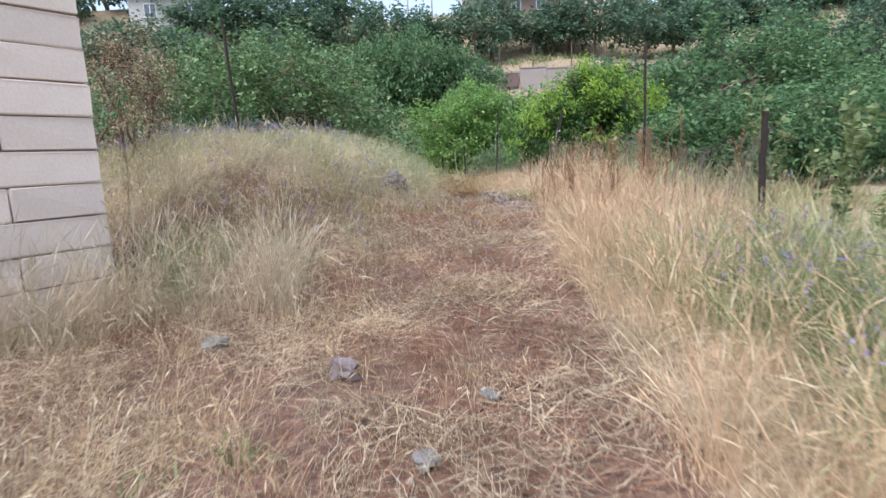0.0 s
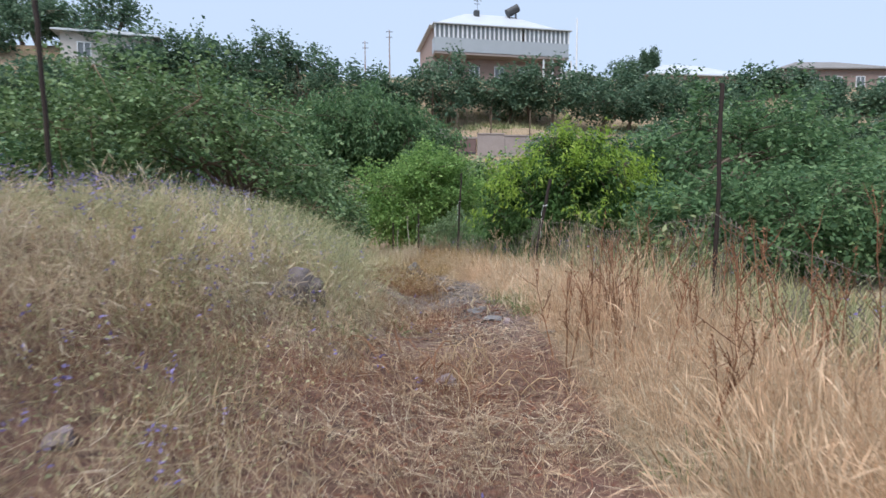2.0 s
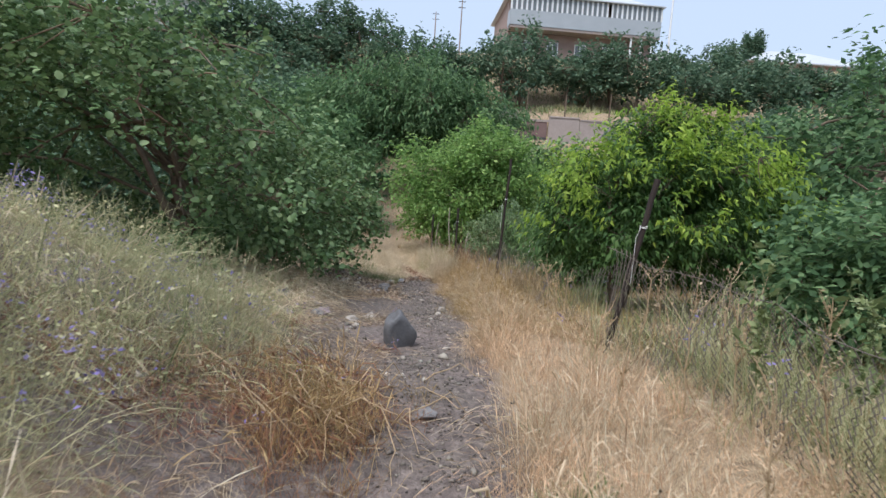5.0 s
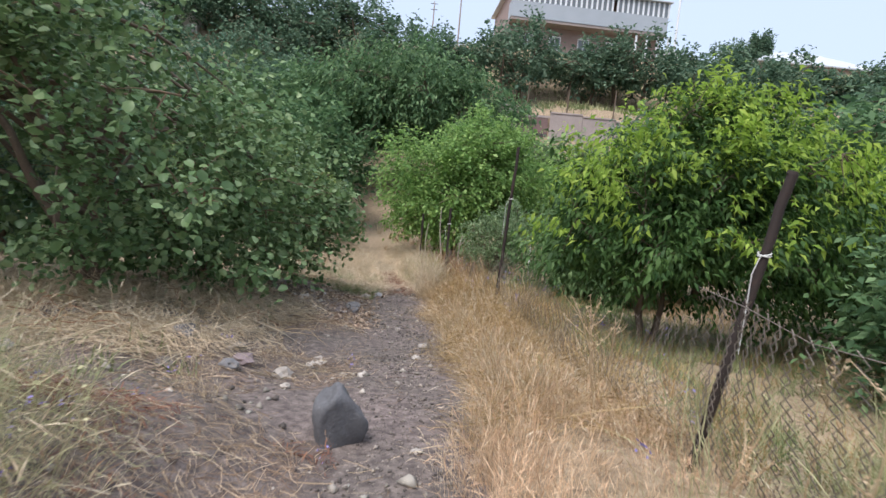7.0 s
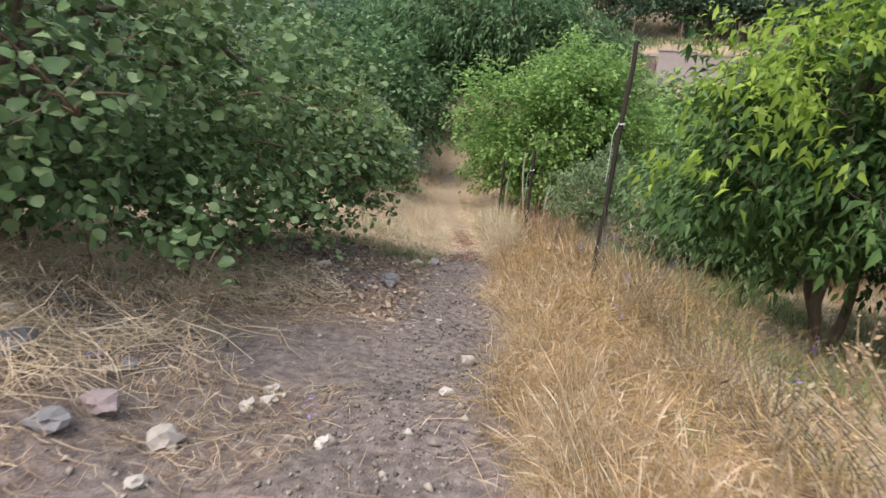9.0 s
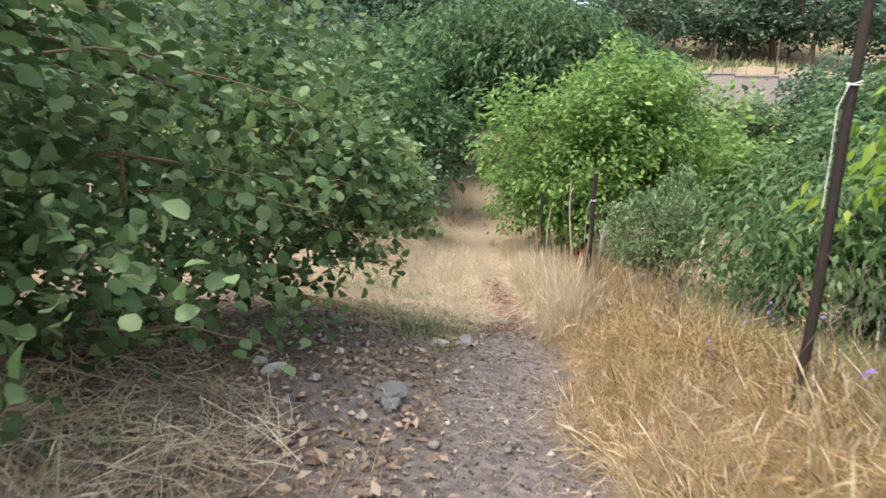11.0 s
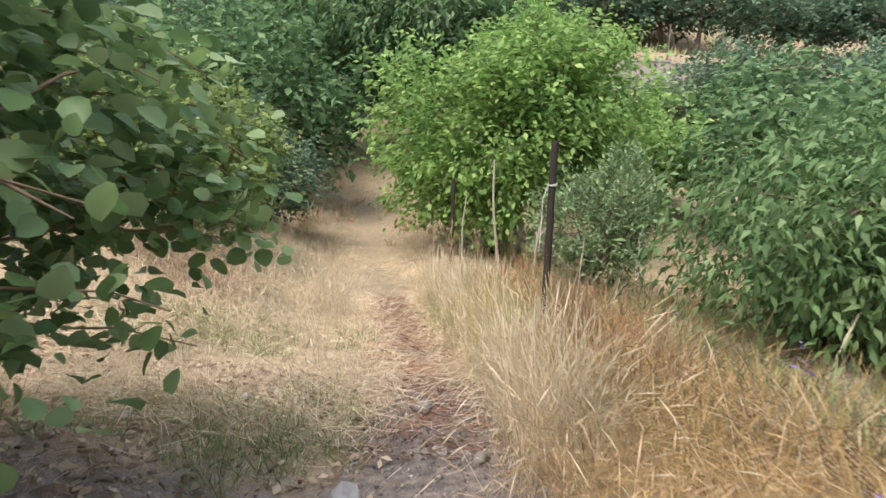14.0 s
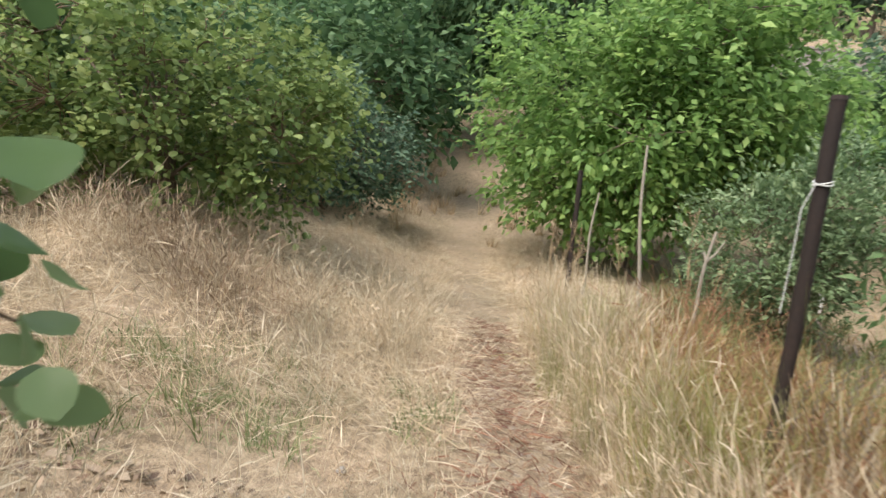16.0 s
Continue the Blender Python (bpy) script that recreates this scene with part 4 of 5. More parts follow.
grass("dry_tufts", "small dry tufts on the bare earth", STRAW, 44, 9000, (-4, 0.4, 11, 23.5), lambda x, y: smooth(0.45, 0.8, path_x(y) - x) * (patchy(x, y, 1.7, 6) > 0.55), 0.22, 0.8, 0.0032, EARED)
grass("dry_brush", "dry pale brush at the edge of the shrub", STRAW_PALE, 45, 15000, (-5.5, -1.0, 13.8, 18.8), lambda x, y: smooth(-0.9, -2.2, x) * patchy(x, y, 1.2, 1), 0.4, 0.9, 0.0034, EARED, drift=(0.2, -0.1))
straw_litter("matted_straw", "matted dry grass over the path", STRAW_PALE, 37, 32000, (-4.5, 0.8, 23, 33), lambda x, y: smooth(0.2, 0.7, patchy(x, y, 1.6, 3)) * off_path(x, y, 0.0, 0.5), 0.28, 0.003, 0.1)

grass("weed_heap", "dry reddish brown weeds heaped beside the path", RUST, 46, 3600, (-0.6, 0.9, 10.8, 13), lambda x, y: np.exp(-((x - 0.2) / 0.4) ** 2 - ((y - 11.8) / 0.6) ** 2), 0.3, 0.9, 0.0034)
grass("yellow_weed_heap", "dry yellow weeds heaped beside the path", STRAW_GOLD, 47, 4000, (-0.6, 0.9, 10.8, 13), lambda x, y: np.exp(-((x - 0.15) / 0.45) ** 2 - ((y - 12.0) / 0.7) ** 2), 0.34, 0.8, 0.0034, EARED)
straw_litter("brown_litter", "brown dead stems along the end of the path", RED_LITTER, 48, 12000, (-1.8, 0.8, 23.0, 29), lambda x, y: np.exp(-((x - path_x(y)) / 0.4) ** 2), 0.1, 0.005, 0.03)
grass("path_edge_weeds", "green weeds among the dry grass", WEED, 49, 9000, (-2.8, -0.1, 22.6, 26.2), lambda x, y: smooth(0.4, 0.7, patchy(x, y, 1.6, 2)) * off_path(x, y, 0.35, 0.6), 0.19, 0.8, 0.0055)

grass("pale_mound", "pale bowed grass beside the end of the path", STRAW_PALE, 50, 26000, (-0.4, 1.2, 22.6, 29), lambda x, y: smooth(0.3, 0.42, x - path_x(y)) * (1 - smooth(0.65, 0.95, x - path_x(y))), 0.58, 0.45, 0.0028, EARED, drift=(-0.14, -0.2), per=30, tuft=0.08)
straw_litter("brush_litter", "dry straw and brush beside the shrub", STRAW_PALE, 53, 20000, (-4.8, -0.3, 15.5, 20.5), lambda x, y: smooth(-0.4, -1.4, x) * (patchy(x, y, 1.4, 3) > 0.4), 0.34, 0.0034, 0.12)
straw_litter("golden_mat", "matted golden dry grass along the fence", STRAW_GOLD, 54, 17000, (0.4, 3.0, 14.5, 26.5), lambda x, y: right_of_path(x, y) * (x < fence_x(y) + 0.3), 0.36, 0.0035, 0.16)
grass("trodden_tufts", "short dry tufts in the trampled straw", STRAW, 55, 26000, (-2.2, 1.4, 0.5, 10.5), lambda x, y: smooth(-0.6, 0.3, path_x(y) - x) * smooth(0.4, 0.7, patchy(x, y, 2.1, 4)), 0.2, 0.85, 0.003, EARED, per=22, tuft=0.07)
grass("russet_tufts", "low russet stems in the trampled straw", RUST, 64, 26000, (-2.6, 1.2, 3.0, 10.5), lambda x, y: smooth(-0.3, 0.5, path_x(y) - x) * smooth(0.4, 0.7, patchy(x, y, 1.6, 9)), 0.17, 0.8, 0.003, per=22, tuft=0.07)
grass("brush_edge", "brown dry brush under the yellowish shrub", LITTER, 67, 9000, (-5.2, -2.2, 25.4, 28.2), lambda x, y: np.exp(-((y - 26.6 + 0.3 * (x + 3.5)) / 0.5) ** 2), 0.45, 0.7, 0.004, EARED)
grass("rust_tufts", "reddish brown dry tufts under the fence post", RUST, 56, 13000, (0.2, 2.6, 23.2, 27.5), lambda x, y: right_of_path(x, y) * np.exp(-((x - fence_x(y) - 0.1) / 0.36) ** 2), 0.5, 0.65, 0.0026, EARED, per=28, tuft=0.08)
# ---- the stone building at the start ----
def brick_building():
    t = thing("stone_building", -2.9, 4.9, 0.1, "corner of a building of pale pinkish stone blocks in tall grass", "building", turn=55)
    length, high = 5.6, 4.6
    part("mortar_core", box(-length, -0.03, 0.03, 0.5, -0.3, high), MORTAR, t, "dark mortar joints")
    part("roof_slab", box(-length - 0.2, 0.25, -0.25, 0.9, high, high + 0.18, 0.02), CONCRETE, t)
    rng = np.random.default_rng(3)
    course, long_block = 0.27, 1.25
    meshes = []
    for w in (long_block, long_block * 0.55, 0.31):
        b = box(-w / 2 + 0.006, w / 2 - 0.006, 0, 0.3, 0.007, course - 0.007, 0.012)
        for v in b.verts:
            v.co += Vector((rng.normal(0, 0.003), rng.normal(0, 0.004), rng.normal(0, 0.004)))
        me = bpy.data.meshes.new("block")
        b.to_mesh(me)
        b.free()
        me.materials.append(BLOCK)
        meshes.append(me)
    for row in range(int(high / course)):
        x = 0.0
        k = 0
        while x > -length + 0.2:
            w = long_block if (k or row % 2) else long_block * 0.55
            ob = new("block", meshes[0] if w == long_block else meshes[1])
            ob.parent = t
            ob.matrix_basis = pose(x - w / 2, -0.004 + rng.normal(0, 0.004), row * course, rng.normal(0, 0.3), 0, rng.normal(0, 0.25))
            x -= w
            k += 1
        for j in range(2):
            ob = new("block", meshes[2])
            ob.parent = t
            ob.matrix_basis = pose(0.004 + rng.normal(0, 0.003), 0.46 + j * 0.31 - 0.0, row * course, 0, 0, 90)
    return t


brick_building()


# ---- houses on the hill ----
def hip_roof(w, d, z, rise, over=0.5, thick=0.14, ridge=0.45):
    bm = bmesh.new()
    x0, x1, y0, y1 = -over, w + over, -over, d + over
    r0, r1, ym = w * ridge * 0.7, w - w * ridge * 0.7, d / 2
    low = [bm.verts.new((x, y, z)) for x, y in ((x0, y0), (x1, y0), (x1, y1), (x0, y1))]
    mid = [bm.verts.new((x, y, z + thick)) for x, y in ((x0, y0), (x1, y0), (x1, y1), (x0, y1))]
    a, b = bm.verts.new((r0, ym, z + rise)), bm.verts.new((r1, ym, z + rise))
    bm.faces.new(low[::-1])
    for i in range(4):
        bm.faces.new((low[i], low[(i + 1) % 4], mid[(i + 1) % 4], mid[i]))
    bm.faces.new((mid[0], mid[1], b, a))
    bm.faces.new((mid[1], mid[2], b))
    bm.faces.new((mid[2], mid[3], a, b))
    bm.faces.new((mid[3], mid[0], a))
    return bm


def window(parent, x, z, w, h, y=-0.03, frame_mat=WHITE_FRAME):
    t = 0.09
    bm = bmesh.new()
    for a in ((x, x + t, z, z + h), (x + w - t, x + w, z, z + h), (x + t, x + w - t, z, z + t), (x + t, x + w - t, z + h - t, z + h), (x + w / 2 - t / 2, x + w / 2 + t / 2, z + t, z + h - t)):
        add_box(bm, a[0], a[1], y - 0.05, y + 0.08, a[2], a[3])
    fr = part("window", bm, frame_mat, parent)
    part("pane", box(x + t, x + w - t, y + 0.01, y + 0.03, z + t, z + h - t), GLASS, fr)
    part("sill", box(x - 0.08, x + w + 0.08, y - 0.14, y + 0.02, z - 0.09, z - 0.003), CONCRETE, fr)


def big_house():
    w, d, high = 17.0, 10.5, 6.9
    t = thing("balcony_house", 4.9, 75, 18.4, "two-storey pink stone house with glazed grey balcony and pale roof", "house", turn=6)
    part("wall", box(0, w, 0, d, -2.5, high - 0.004), TUFF_FAR, t)
    part("roof", hip_roof(w, d, high, 3.7), ROOF_LIGHT, t, "pale metal hipped roof")
    out = 1.6
    part("balcony_floor", box(-0.05, w, -out, -0.005, 3.25, 3.55, 0.03), CONCRETE, t)
    part("balcony_panel", box(-0.05, w, -out - 0.06, -out, 3.55, 5.2, 0.01), METAL_SHEET, t, "grey sheet metal parapet")
    part("balcony_end", box(-0.11, -0.05, -out, -0.005, 3.55, 5.2), METAL_SHEET, t)
    part("balcony_roof", box(-0.3, w + 0.3, -out - 0.35, -0.005, 6.72, 6.86, 0.02), ROOF_LIGHT, t)
    n = 30
    for i in range(n + 1):
        x = i * w / n
        part("mullion", box(x - 0.1, x + 0.1, -out - 0.03, -out + 0.05, 5.2, 6.72), WHITE_FRAME, t)
    for i in range(n):
        if i != 19:
            part("pane", box((i + 0.5) * w / n - 0.16, (i + 0.5) * w / n + 0.16, -out, -out + 0.02, 5.2, 6.72), GLASS, t)
    for x in (1.6, 4.6, 7.8, 11.0):
        window(t, x, 0.9, 1.3, 1.5)
    for x in (13.8, 15.0, 16.2, 17.4):
        part("column", box(x - 0.09, x + 0.09, -1.45, -1.27, -0.6, 3.245), WHITE_FRAME, t)
    part("porch_rail", box(13.8, 17.4, -1.4, -1.33, 0.9, 1.0), WHITE_FRAME, t)
    part("chimney", box(6.3, 7.0, 4.2, 4.9, high + 1.5, high + 3.9, 0.04), DARK_METAL, t)
    aerial = bmesh.new()
    add_box(aerial, 6.63, 6.68, 4.0, 4.05, high + 2.6, high + 5.6)
    add_box(aerial, 6.1, 7.2, 4.0, 4.05, high + 5.0, high + 5.05)
    add_box(aerial, 6.25, 7.05, 4.0, 4.05, high + 4.6, high + 4.65)
    part("aerial", aerial, DARK_METAL, t)
    tank = bmesh.new()
    bmesh.ops.create_cone(tank, cap_ends=True, segments=16, radius1=0.55, radius2=0.55, depth=1.7, matrix=pose(11.6, 4.5, high + 4.2, 0, 60, 0))
    add_box(tank, 11.1, 11.2, 4.2, 4.8, high + 2.6, high + 4.0)
    add_box(tank, 12.0, 12.1, 4.2, 4.8, high + 2.6, high + 3.8)
    part("water_heater", tank, DARK_METAL, t, "dark solar water tank on a stand")
    pipe = tube_mesh("downpipe", [(np.array([(w + 0.9, -1.9, -1.8), (w + 0.95, -1.9, 3), (w + 1.0, -1.9, 8.4)]), np.array([0.13, 0.12, 0.1]))], WHITE_FRAME, 8)
    pole = new("flag_pole", pipe)
    pole.matrix_basis = t.matrix_basis.copy()
    tagged(pole, "tall white metal pole beside the house", "pole")


def small_house(x, y, z, w, d, high, rise, roof_mat, label, turn, wall=TUFF_FAR):
    t = thing("hill_house", x, y, z, label, "house", "houses on the hill", turn=turn)
    part("wall", box(0, w, 0, d, -3, high - 0.004), wall, t)
    part("roof", hip_roof(w, d, high, rise, 0.6), roof_mat, t)
    n = max(2, int(w / 3))
    for i in range(n):
        window(t, (i + 0.5) * w / n - 0.6, high - 2.2, 1.2, 1.4)


big_house()
small_house(23.2, 82, 17.8, 5, 5, 3.2, 1.8, ROOF_DARK, "low shed with a dark grey roof beside the big house", 4)
small_house(35, 81, 17.6, 14.5, 9, 3.9, 2.7, ROOF_LIGHT, "low house with a wide pale metal roof", 3)
small_house(50, 75, 17.0, 15, 9, 3.9, 2.2, ROOF_DARK, "stone house with a grey slate roof and white windows", -4)
small_house(66, 70, 17.0, 12, 8, 3.4, 2.2, ROOF_LIGHT, "house with a pale roof at the end of the row", -8)
small_house(-31, 61, 16.0, 8, 7, 3.4, 1.5, ROOF_LIGHT, "pale house half hidden by trees on the hill", 12, PLASTER)


def utility_pole(x, y, z, high, lean=0.0, arms=(0.25, 0.9)):
    t = thing("utility_pole", x, y, z, "thin grey utility pole with cross arms on the skyline", "pole", "utility poles")
    part("pole", tube_mesh("pole", [(np.array([(0, 0, -1.5), (lean * 0.5, 0, high / 2), (lean, 0, high)]), np.array([0.1, 0.085, 0.06]))], CONCRETE, 8), CONCRETE, t)
    for k in arms:
        part("cross_arm", box(lean - 0.4, lean + 0.4, -0.03, 0.03, high - k - 0.03, high - k + 0.03), DARK_METAL, t)


utility_pole(-0.4, 75, 18.6, 6.2)
utility_pole(-3.6, 80, 19.2, 5.7)
utility_pole(-40.4, 60, 16.4, 4.2, 0.2, (0.4,))


# ---- retaining wall below the terrace ----
def retaining_wall():
    t = thing("retaining_wall", 0, 60, 0, "weathered concrete retaining wall below the orchard terrace", "wall")
    for i in range(9):
        x0 = -5.3 + i * 2.7
        top = 10.75 - 0.055 * (i * 2.7)
        if i == 4:
            continue
        part("panel", box(x0, x0 + 2.68, -0.3, 0.0, 6.2, top, 0.03), CONCRETE, t)
        part("coping", box(x0, x0 + 2.68, -0.36, 0.05, top + 0.003, top + 0.14, 0.02), CONCRETE, t)
    g = thing("metal_gate", 6.8, 59.85, 6.6, "rusty sheet metal gate in the concrete wall", "gate")
    for k in range(2):
        leaf = part("gate_leaf", box(-1.28 + k * 1.3, -0.04 + k * 1.3, -0.04, 0.04, 0.3, 3.0, 0.01), RUSTY_SHEET, g)
        part("brace", box(-1.25 + k * 1.3, -0.07 + k * 1.3, -0.08, -0.042, 1.55, 1.67), DARK_METAL, leaf)
    part("lintel", box(-1.4, 1.4, -0.08, 0.08, 3.02, 3.2), CONCRETE, g)
    for i, x in enumerate((-3, 1.5, 6.2, 9.6, 13.5, 17)):
        p = thing("terrace_post", x, 60.3, float(lie(x, 60.5)) - 0.1, "thin wooden post on the retaining wall", "post", "posts on the terrace wall")
        part("stake", tube_mesh("stake", [(np.array([(0, 0, -0.3), (0.05, 0, 1), (0.08, 0, 2.0 + 0.2 * (i % 3))]), np.array([0.07, 0.06, 0.05]))], BARK, 7), BARK, p)


retaining_wall()


# ---- fence of chain link between rusty posts ----
def fence_post(x, y, top, lean, label, tie=0.0, r=0.038):
    z = float(lie(x, y)) - 0.25
    h = top - z
    t = thing("fence_post", x, y, z, label, "post", "posts of the wire fence")
    n = 12
    k = np.linspace(0, 1, n)
    rng = np.random.default_rng(int(y * 10))
    pts = np.stack([lean * k * h + rng.normal(0, 0.004, n), rng.normal(0, 0.004, n), k * h], -1)
    part("shaft", tube_mesh("shaft", [(pts, np.full(n, r) * (1 + rng.normal(0, 0.04, n)))], POST, 8), POST, t)
    cap = bmesh.new()
    bmesh.ops.create_cone(cap, cap_ends=True, segments=10, radius1=r * 1.12, radius2=r * 1.0, depth=0.02, matrix=pose(lean * h, 0, h + 0.005, 0, math.degrees(math.atan(lean)), 0))
    part("cap", cap, POST, t)
    if tie:
        ring = [(np.array([(lean * tie * h + (r + 0.006) * math.cos(a), (r + 0.006) * math.sin(a), tie * h + 0.012 * math.sin(a + s)) for a in np.linspace(0, 2 * np.pi, 14)]), np.full(14, 0.004)) for s in (0, 1.5)]
        tail = np.array([(lean * tie * h - r - 0.005, -r, tie * h), (lean * tie * h - r - 0.05, -r - 0.01, tie * h - 0.12), (lean * tie * h - r - 0.05, -r, tie * h - 0.35), (lean * tie * h - r - 0.06, -r, tie * h - 0.6)])
        part("cord", tube_mesh("cord", ring + [(tail, np.full(4, 0.003))], TIE, 5), TIE, t, "pale cord tied round the post")


fence_post(2.86, 5.2, 1.75, 0.01, "short dark fence post in dry grass", r=0.03)
fence_post(3.1, 9.0, 3.03, 0.015, "tall thin dark fence post in rusty stalks", r=0.021)
fence_post(2.58, 14.45, 2.5, 0.2, "leaning rusty steel fence post with a tied cord", 0.77, 0.03)
fence_post(1.8, 20.0, 3.05, 0.055, "tall dark fence post with a pale tie", 0.72, 0.025)
fence_post(0.93, 25.2, 1.95, 0.01, "dark rusty fence post with pale cord", 0.82, 0.033)
fence_post(-0.02, 30.5, 1.6, 0.0, "short dark fence post at the edge of the trees", r=0.035)
fence_post(-3.45, 10.0, 3.98, -0.05, "tall dark post on the grassy bank", r=0.025)


def dead_stick(x, y, top, wave, label, mat=DEAD, r=0.025, fork=False):
    z = float(lie(x, y)) - 0.2
    t = thing("dead_stick", x, y, z, label, "stick", "sticks along the fence")
    h = top - z
    k = np.linspace(0, 1, 9)
    pts = np.stack([wave * h * k + 0.02 * np.sin(7 * k), 0.02 * np.cos(5 * k), h * k], -1)
    lines = [(pts, np.linspace(r, r * 0.55, 9))]
    part("stem", tube_mesh("stem", lines, mat, 7), mat, t)
    if fork:
        for s in (-1, 1):
            a = pts[6]
            q = np.array([a, a + (s * 0.06 + 0.03, 0.02, 0.1), a + (s * 0.1 + 0.05, 0.0, 0.08 if s < 0 else 0.22)])
            part("prong", tube_mesh("prong", [(q, np.array([r * 0.6, r * 0.5, r * 0.25]))], mat, 6), mat, t)


dead_stick(0.75, 28.9, 1.92, -0.07, "bleached crooked stick along the fence")
dead_stick(1.2, 28.5, 1.1, 0.1, "short forked bleached stick", fork=True)
dead_stick(3.95, 32.4, 0.75, 0.03, "white painted stake among green leaves", WHITEWASH, 0.05)
dead_stick(0.15, 29.8, 1.35, 0.04, "thin dry stick in the tall grass", r=0.02)


def chain_link():
    t = thing("wire_fence", 3.0, 8, 0, "sagging rusty chain-link fence in tall dry grass", "fence")
    t.matrix_basis = Matrix.Identity(4)
    posts = [(2.86, 5.2), (3.1, 9.0), (2.58, 14.45), (1.8, 20.0), (0.93, 25.2)]
    rng = np.random.default_rng(8)
    cell = 0.11
    for (xa, ya), (xb, yb), high in zip(posts, posts[1:], (1.1, 1.1, 0.92, 0.8)):
        length = math.hypot(xb - xa, yb - ya)
        n = int(length / cell)
        rows = 16
        i, j = np.meshgrid(np.arange(n), np.arange(rows + 1), indexing="ij")
        zig = (j % 2) * cell * 0.5
        lines = []
        for side in (0, 1):
            s = (i * cell + (zig if side == 0 else cell * 0.5 - zig) + cell * 0.25) / length
            s = np.clip(s, 0, 1)
            x, y = xa + (xb - xa) * s + 0.06, ya + (yb - ya) * s
            sag = 0.32 * np.sin(np.pi * s) ** 0.8
            base = lie(x, y) + 0.05
            k = j / rows
            z = base + k * (high - sag)
            x = x + 0.09 * np.sin(9 * s + 2) * k + 0.05 * np.sin(23 * s + 5 * k)
            y = y + 0.02 * np.sin(31 * s) * k
            lines += [(np.stack([x[a], y[a], z[a]], -1), np.full(rows + 1, 0.004 if ya < 14 else 0.0026)) for a in range(n)]
        tagged(part("wire_mesh", tube_mesh("wire_mesh", lines, WIRE, 3), WIRE, t), "rusty diamond wire mesh", kind="stuff")
        if ya > 14:
            continue
        s = np.linspace(0, 1, 14)
        top = np.stack([xa + (xb - xa) * s + 0.06 + 0.09 * np.sin(9 * s + 2), ya + (yb - ya) * s, lie(xa + (xb - xa) * s, ya + (yb - ya) * s) + high + 0.02 - 0.32 * np.sin(np.pi * s) ** 0.8], -1)
        part("top_wire", tube_mesh("top_wire", [(top, np.full(14, 0.003))], WIRE, 4), WIRE, t)


chain_link()


# ---- stones ----
def stone_mesh(seed, mat, flat=0.6, rough=0.22, detail=2, soft=False):
    rng = np.random.default_rng(seed)
    bm = bmesh.new()
    bmesh.ops.create_icosphere(bm, subdivisions=detail, radius=0.5)
    o = Vector(rng.uniform(-9, 9, 3))
    for v in bm.verts:
        d = v.co.normalized()
        r = 1 + rough * 1.6 * noise.noise(d * 1.4 + o) + rough * 0.6 * noise.noise(d * 3.6 + o)
        for n in range(3):
            cut = Vector((math.cos(n * 2.1 + o.x), math.sin(n * 2.1 + o.x), 0.25 * math.sin(o.y + n)))
            r = min(r, 0.86 / max(0.2, d.dot(cut.normalized())) if d.dot(cut.normalized()) > 0.55 else r)
        v.co = Vector((d.x, d.y, d.z * flat)) * 0.5 * r
    me = bpy.data.meshes.new("stone")
    bm.to_mesh(me)
    bm.free()
    me.materials.append(mat)
    me.polygons.foreach_set("use_smooth", np.full(len(me.polygons), soft))
    return me


STONES = {"pale": [stone_mesh(s, PALE_STONE, 0.62, 0.8) for s in (1, 2, 3, 9)], "grey": [stone_mesh(s, GREY_STONE, 0.5, 0.6) for s in (4, 5, 6)],
          "pink": [stone_mesh(s, PINK_STONE, 0.5, 0.5) for s in (7, 8)]}
LABELS = {"pale": "small pale whitish stone lying on the bare earth", "grey": "grey basalt stone half sunk in the earth", "pink": "flat purplish stone among trampled straw"}


def stone(kind, x, y, size, k=0, sink=0.12, label="", flat=1.0):
    ob = new("stone", STONES[kind][k % len(STONES[kind])])
    ob.matrix_basis = pose(x, y, float(lie(x, y)) + size * flat * (0.3 - sink), 7 * math.sin(5 * x + y), 7 * math.cos(3 * y), 97 * (x + 3 * y)) @ Matrix.Diagonal((size, size * 0.85, size * flat, 1))
    return tagged(ob, label or LABELS[kind], "stone", "stones beside the path")


for k, (x, y, s) in enumerate(((-0.36, 16.1, 0.2), (-0.24, 16.64, 0.1), (-0.17, 16.78, 0.11), (0.09, 16.14, 0.055), (-0.23, 15.76, 0.1), (0.32, 16.33, 0.09), (0.82, 17.97, 0.15), (0.4, 18.97, 0.07), (-1.53, 20.58, 0.1))):
    stone("pale", x, y, s, k)
for k, (x, y, s) in enumerate(((-1.31, 20.41, 0.17), (-1.04, 20.46, 0.1), (-0.57, 20.12, 0.08), (0.71, 20.45, 0.08), (-0.57, 22.4, 0.2), (-0.52, 21.61, 0.06), (-1.45, 21.56, 0.09), (-1.14, 21.14, 0.1), (0.09, 23.12, 0.09), (-1.54, 20.56, 0.12))):
    stone("pale", x, y, s, k + 1)
for k, (x, y, s) in enumerate(((-1.71, 23.08, 0.12), (-1.13, 23.59, 0.06), (-1.07, 24.8, 0.06), (0.97, 14.56, 0.07), (1.33, 14.41, 0.08), (-0.22, 16.9, 0.1), (-1.99, 16.84, 0.15), (-0.99, 16.52, 0.1), (0.77, 17.2, 0.1), (1.33, 13.85, 0.06), (-0.2, 2.15, 0.045), (0.16, 2.96, 0.05))):
    stone("pale", x, y, s, k + 2)
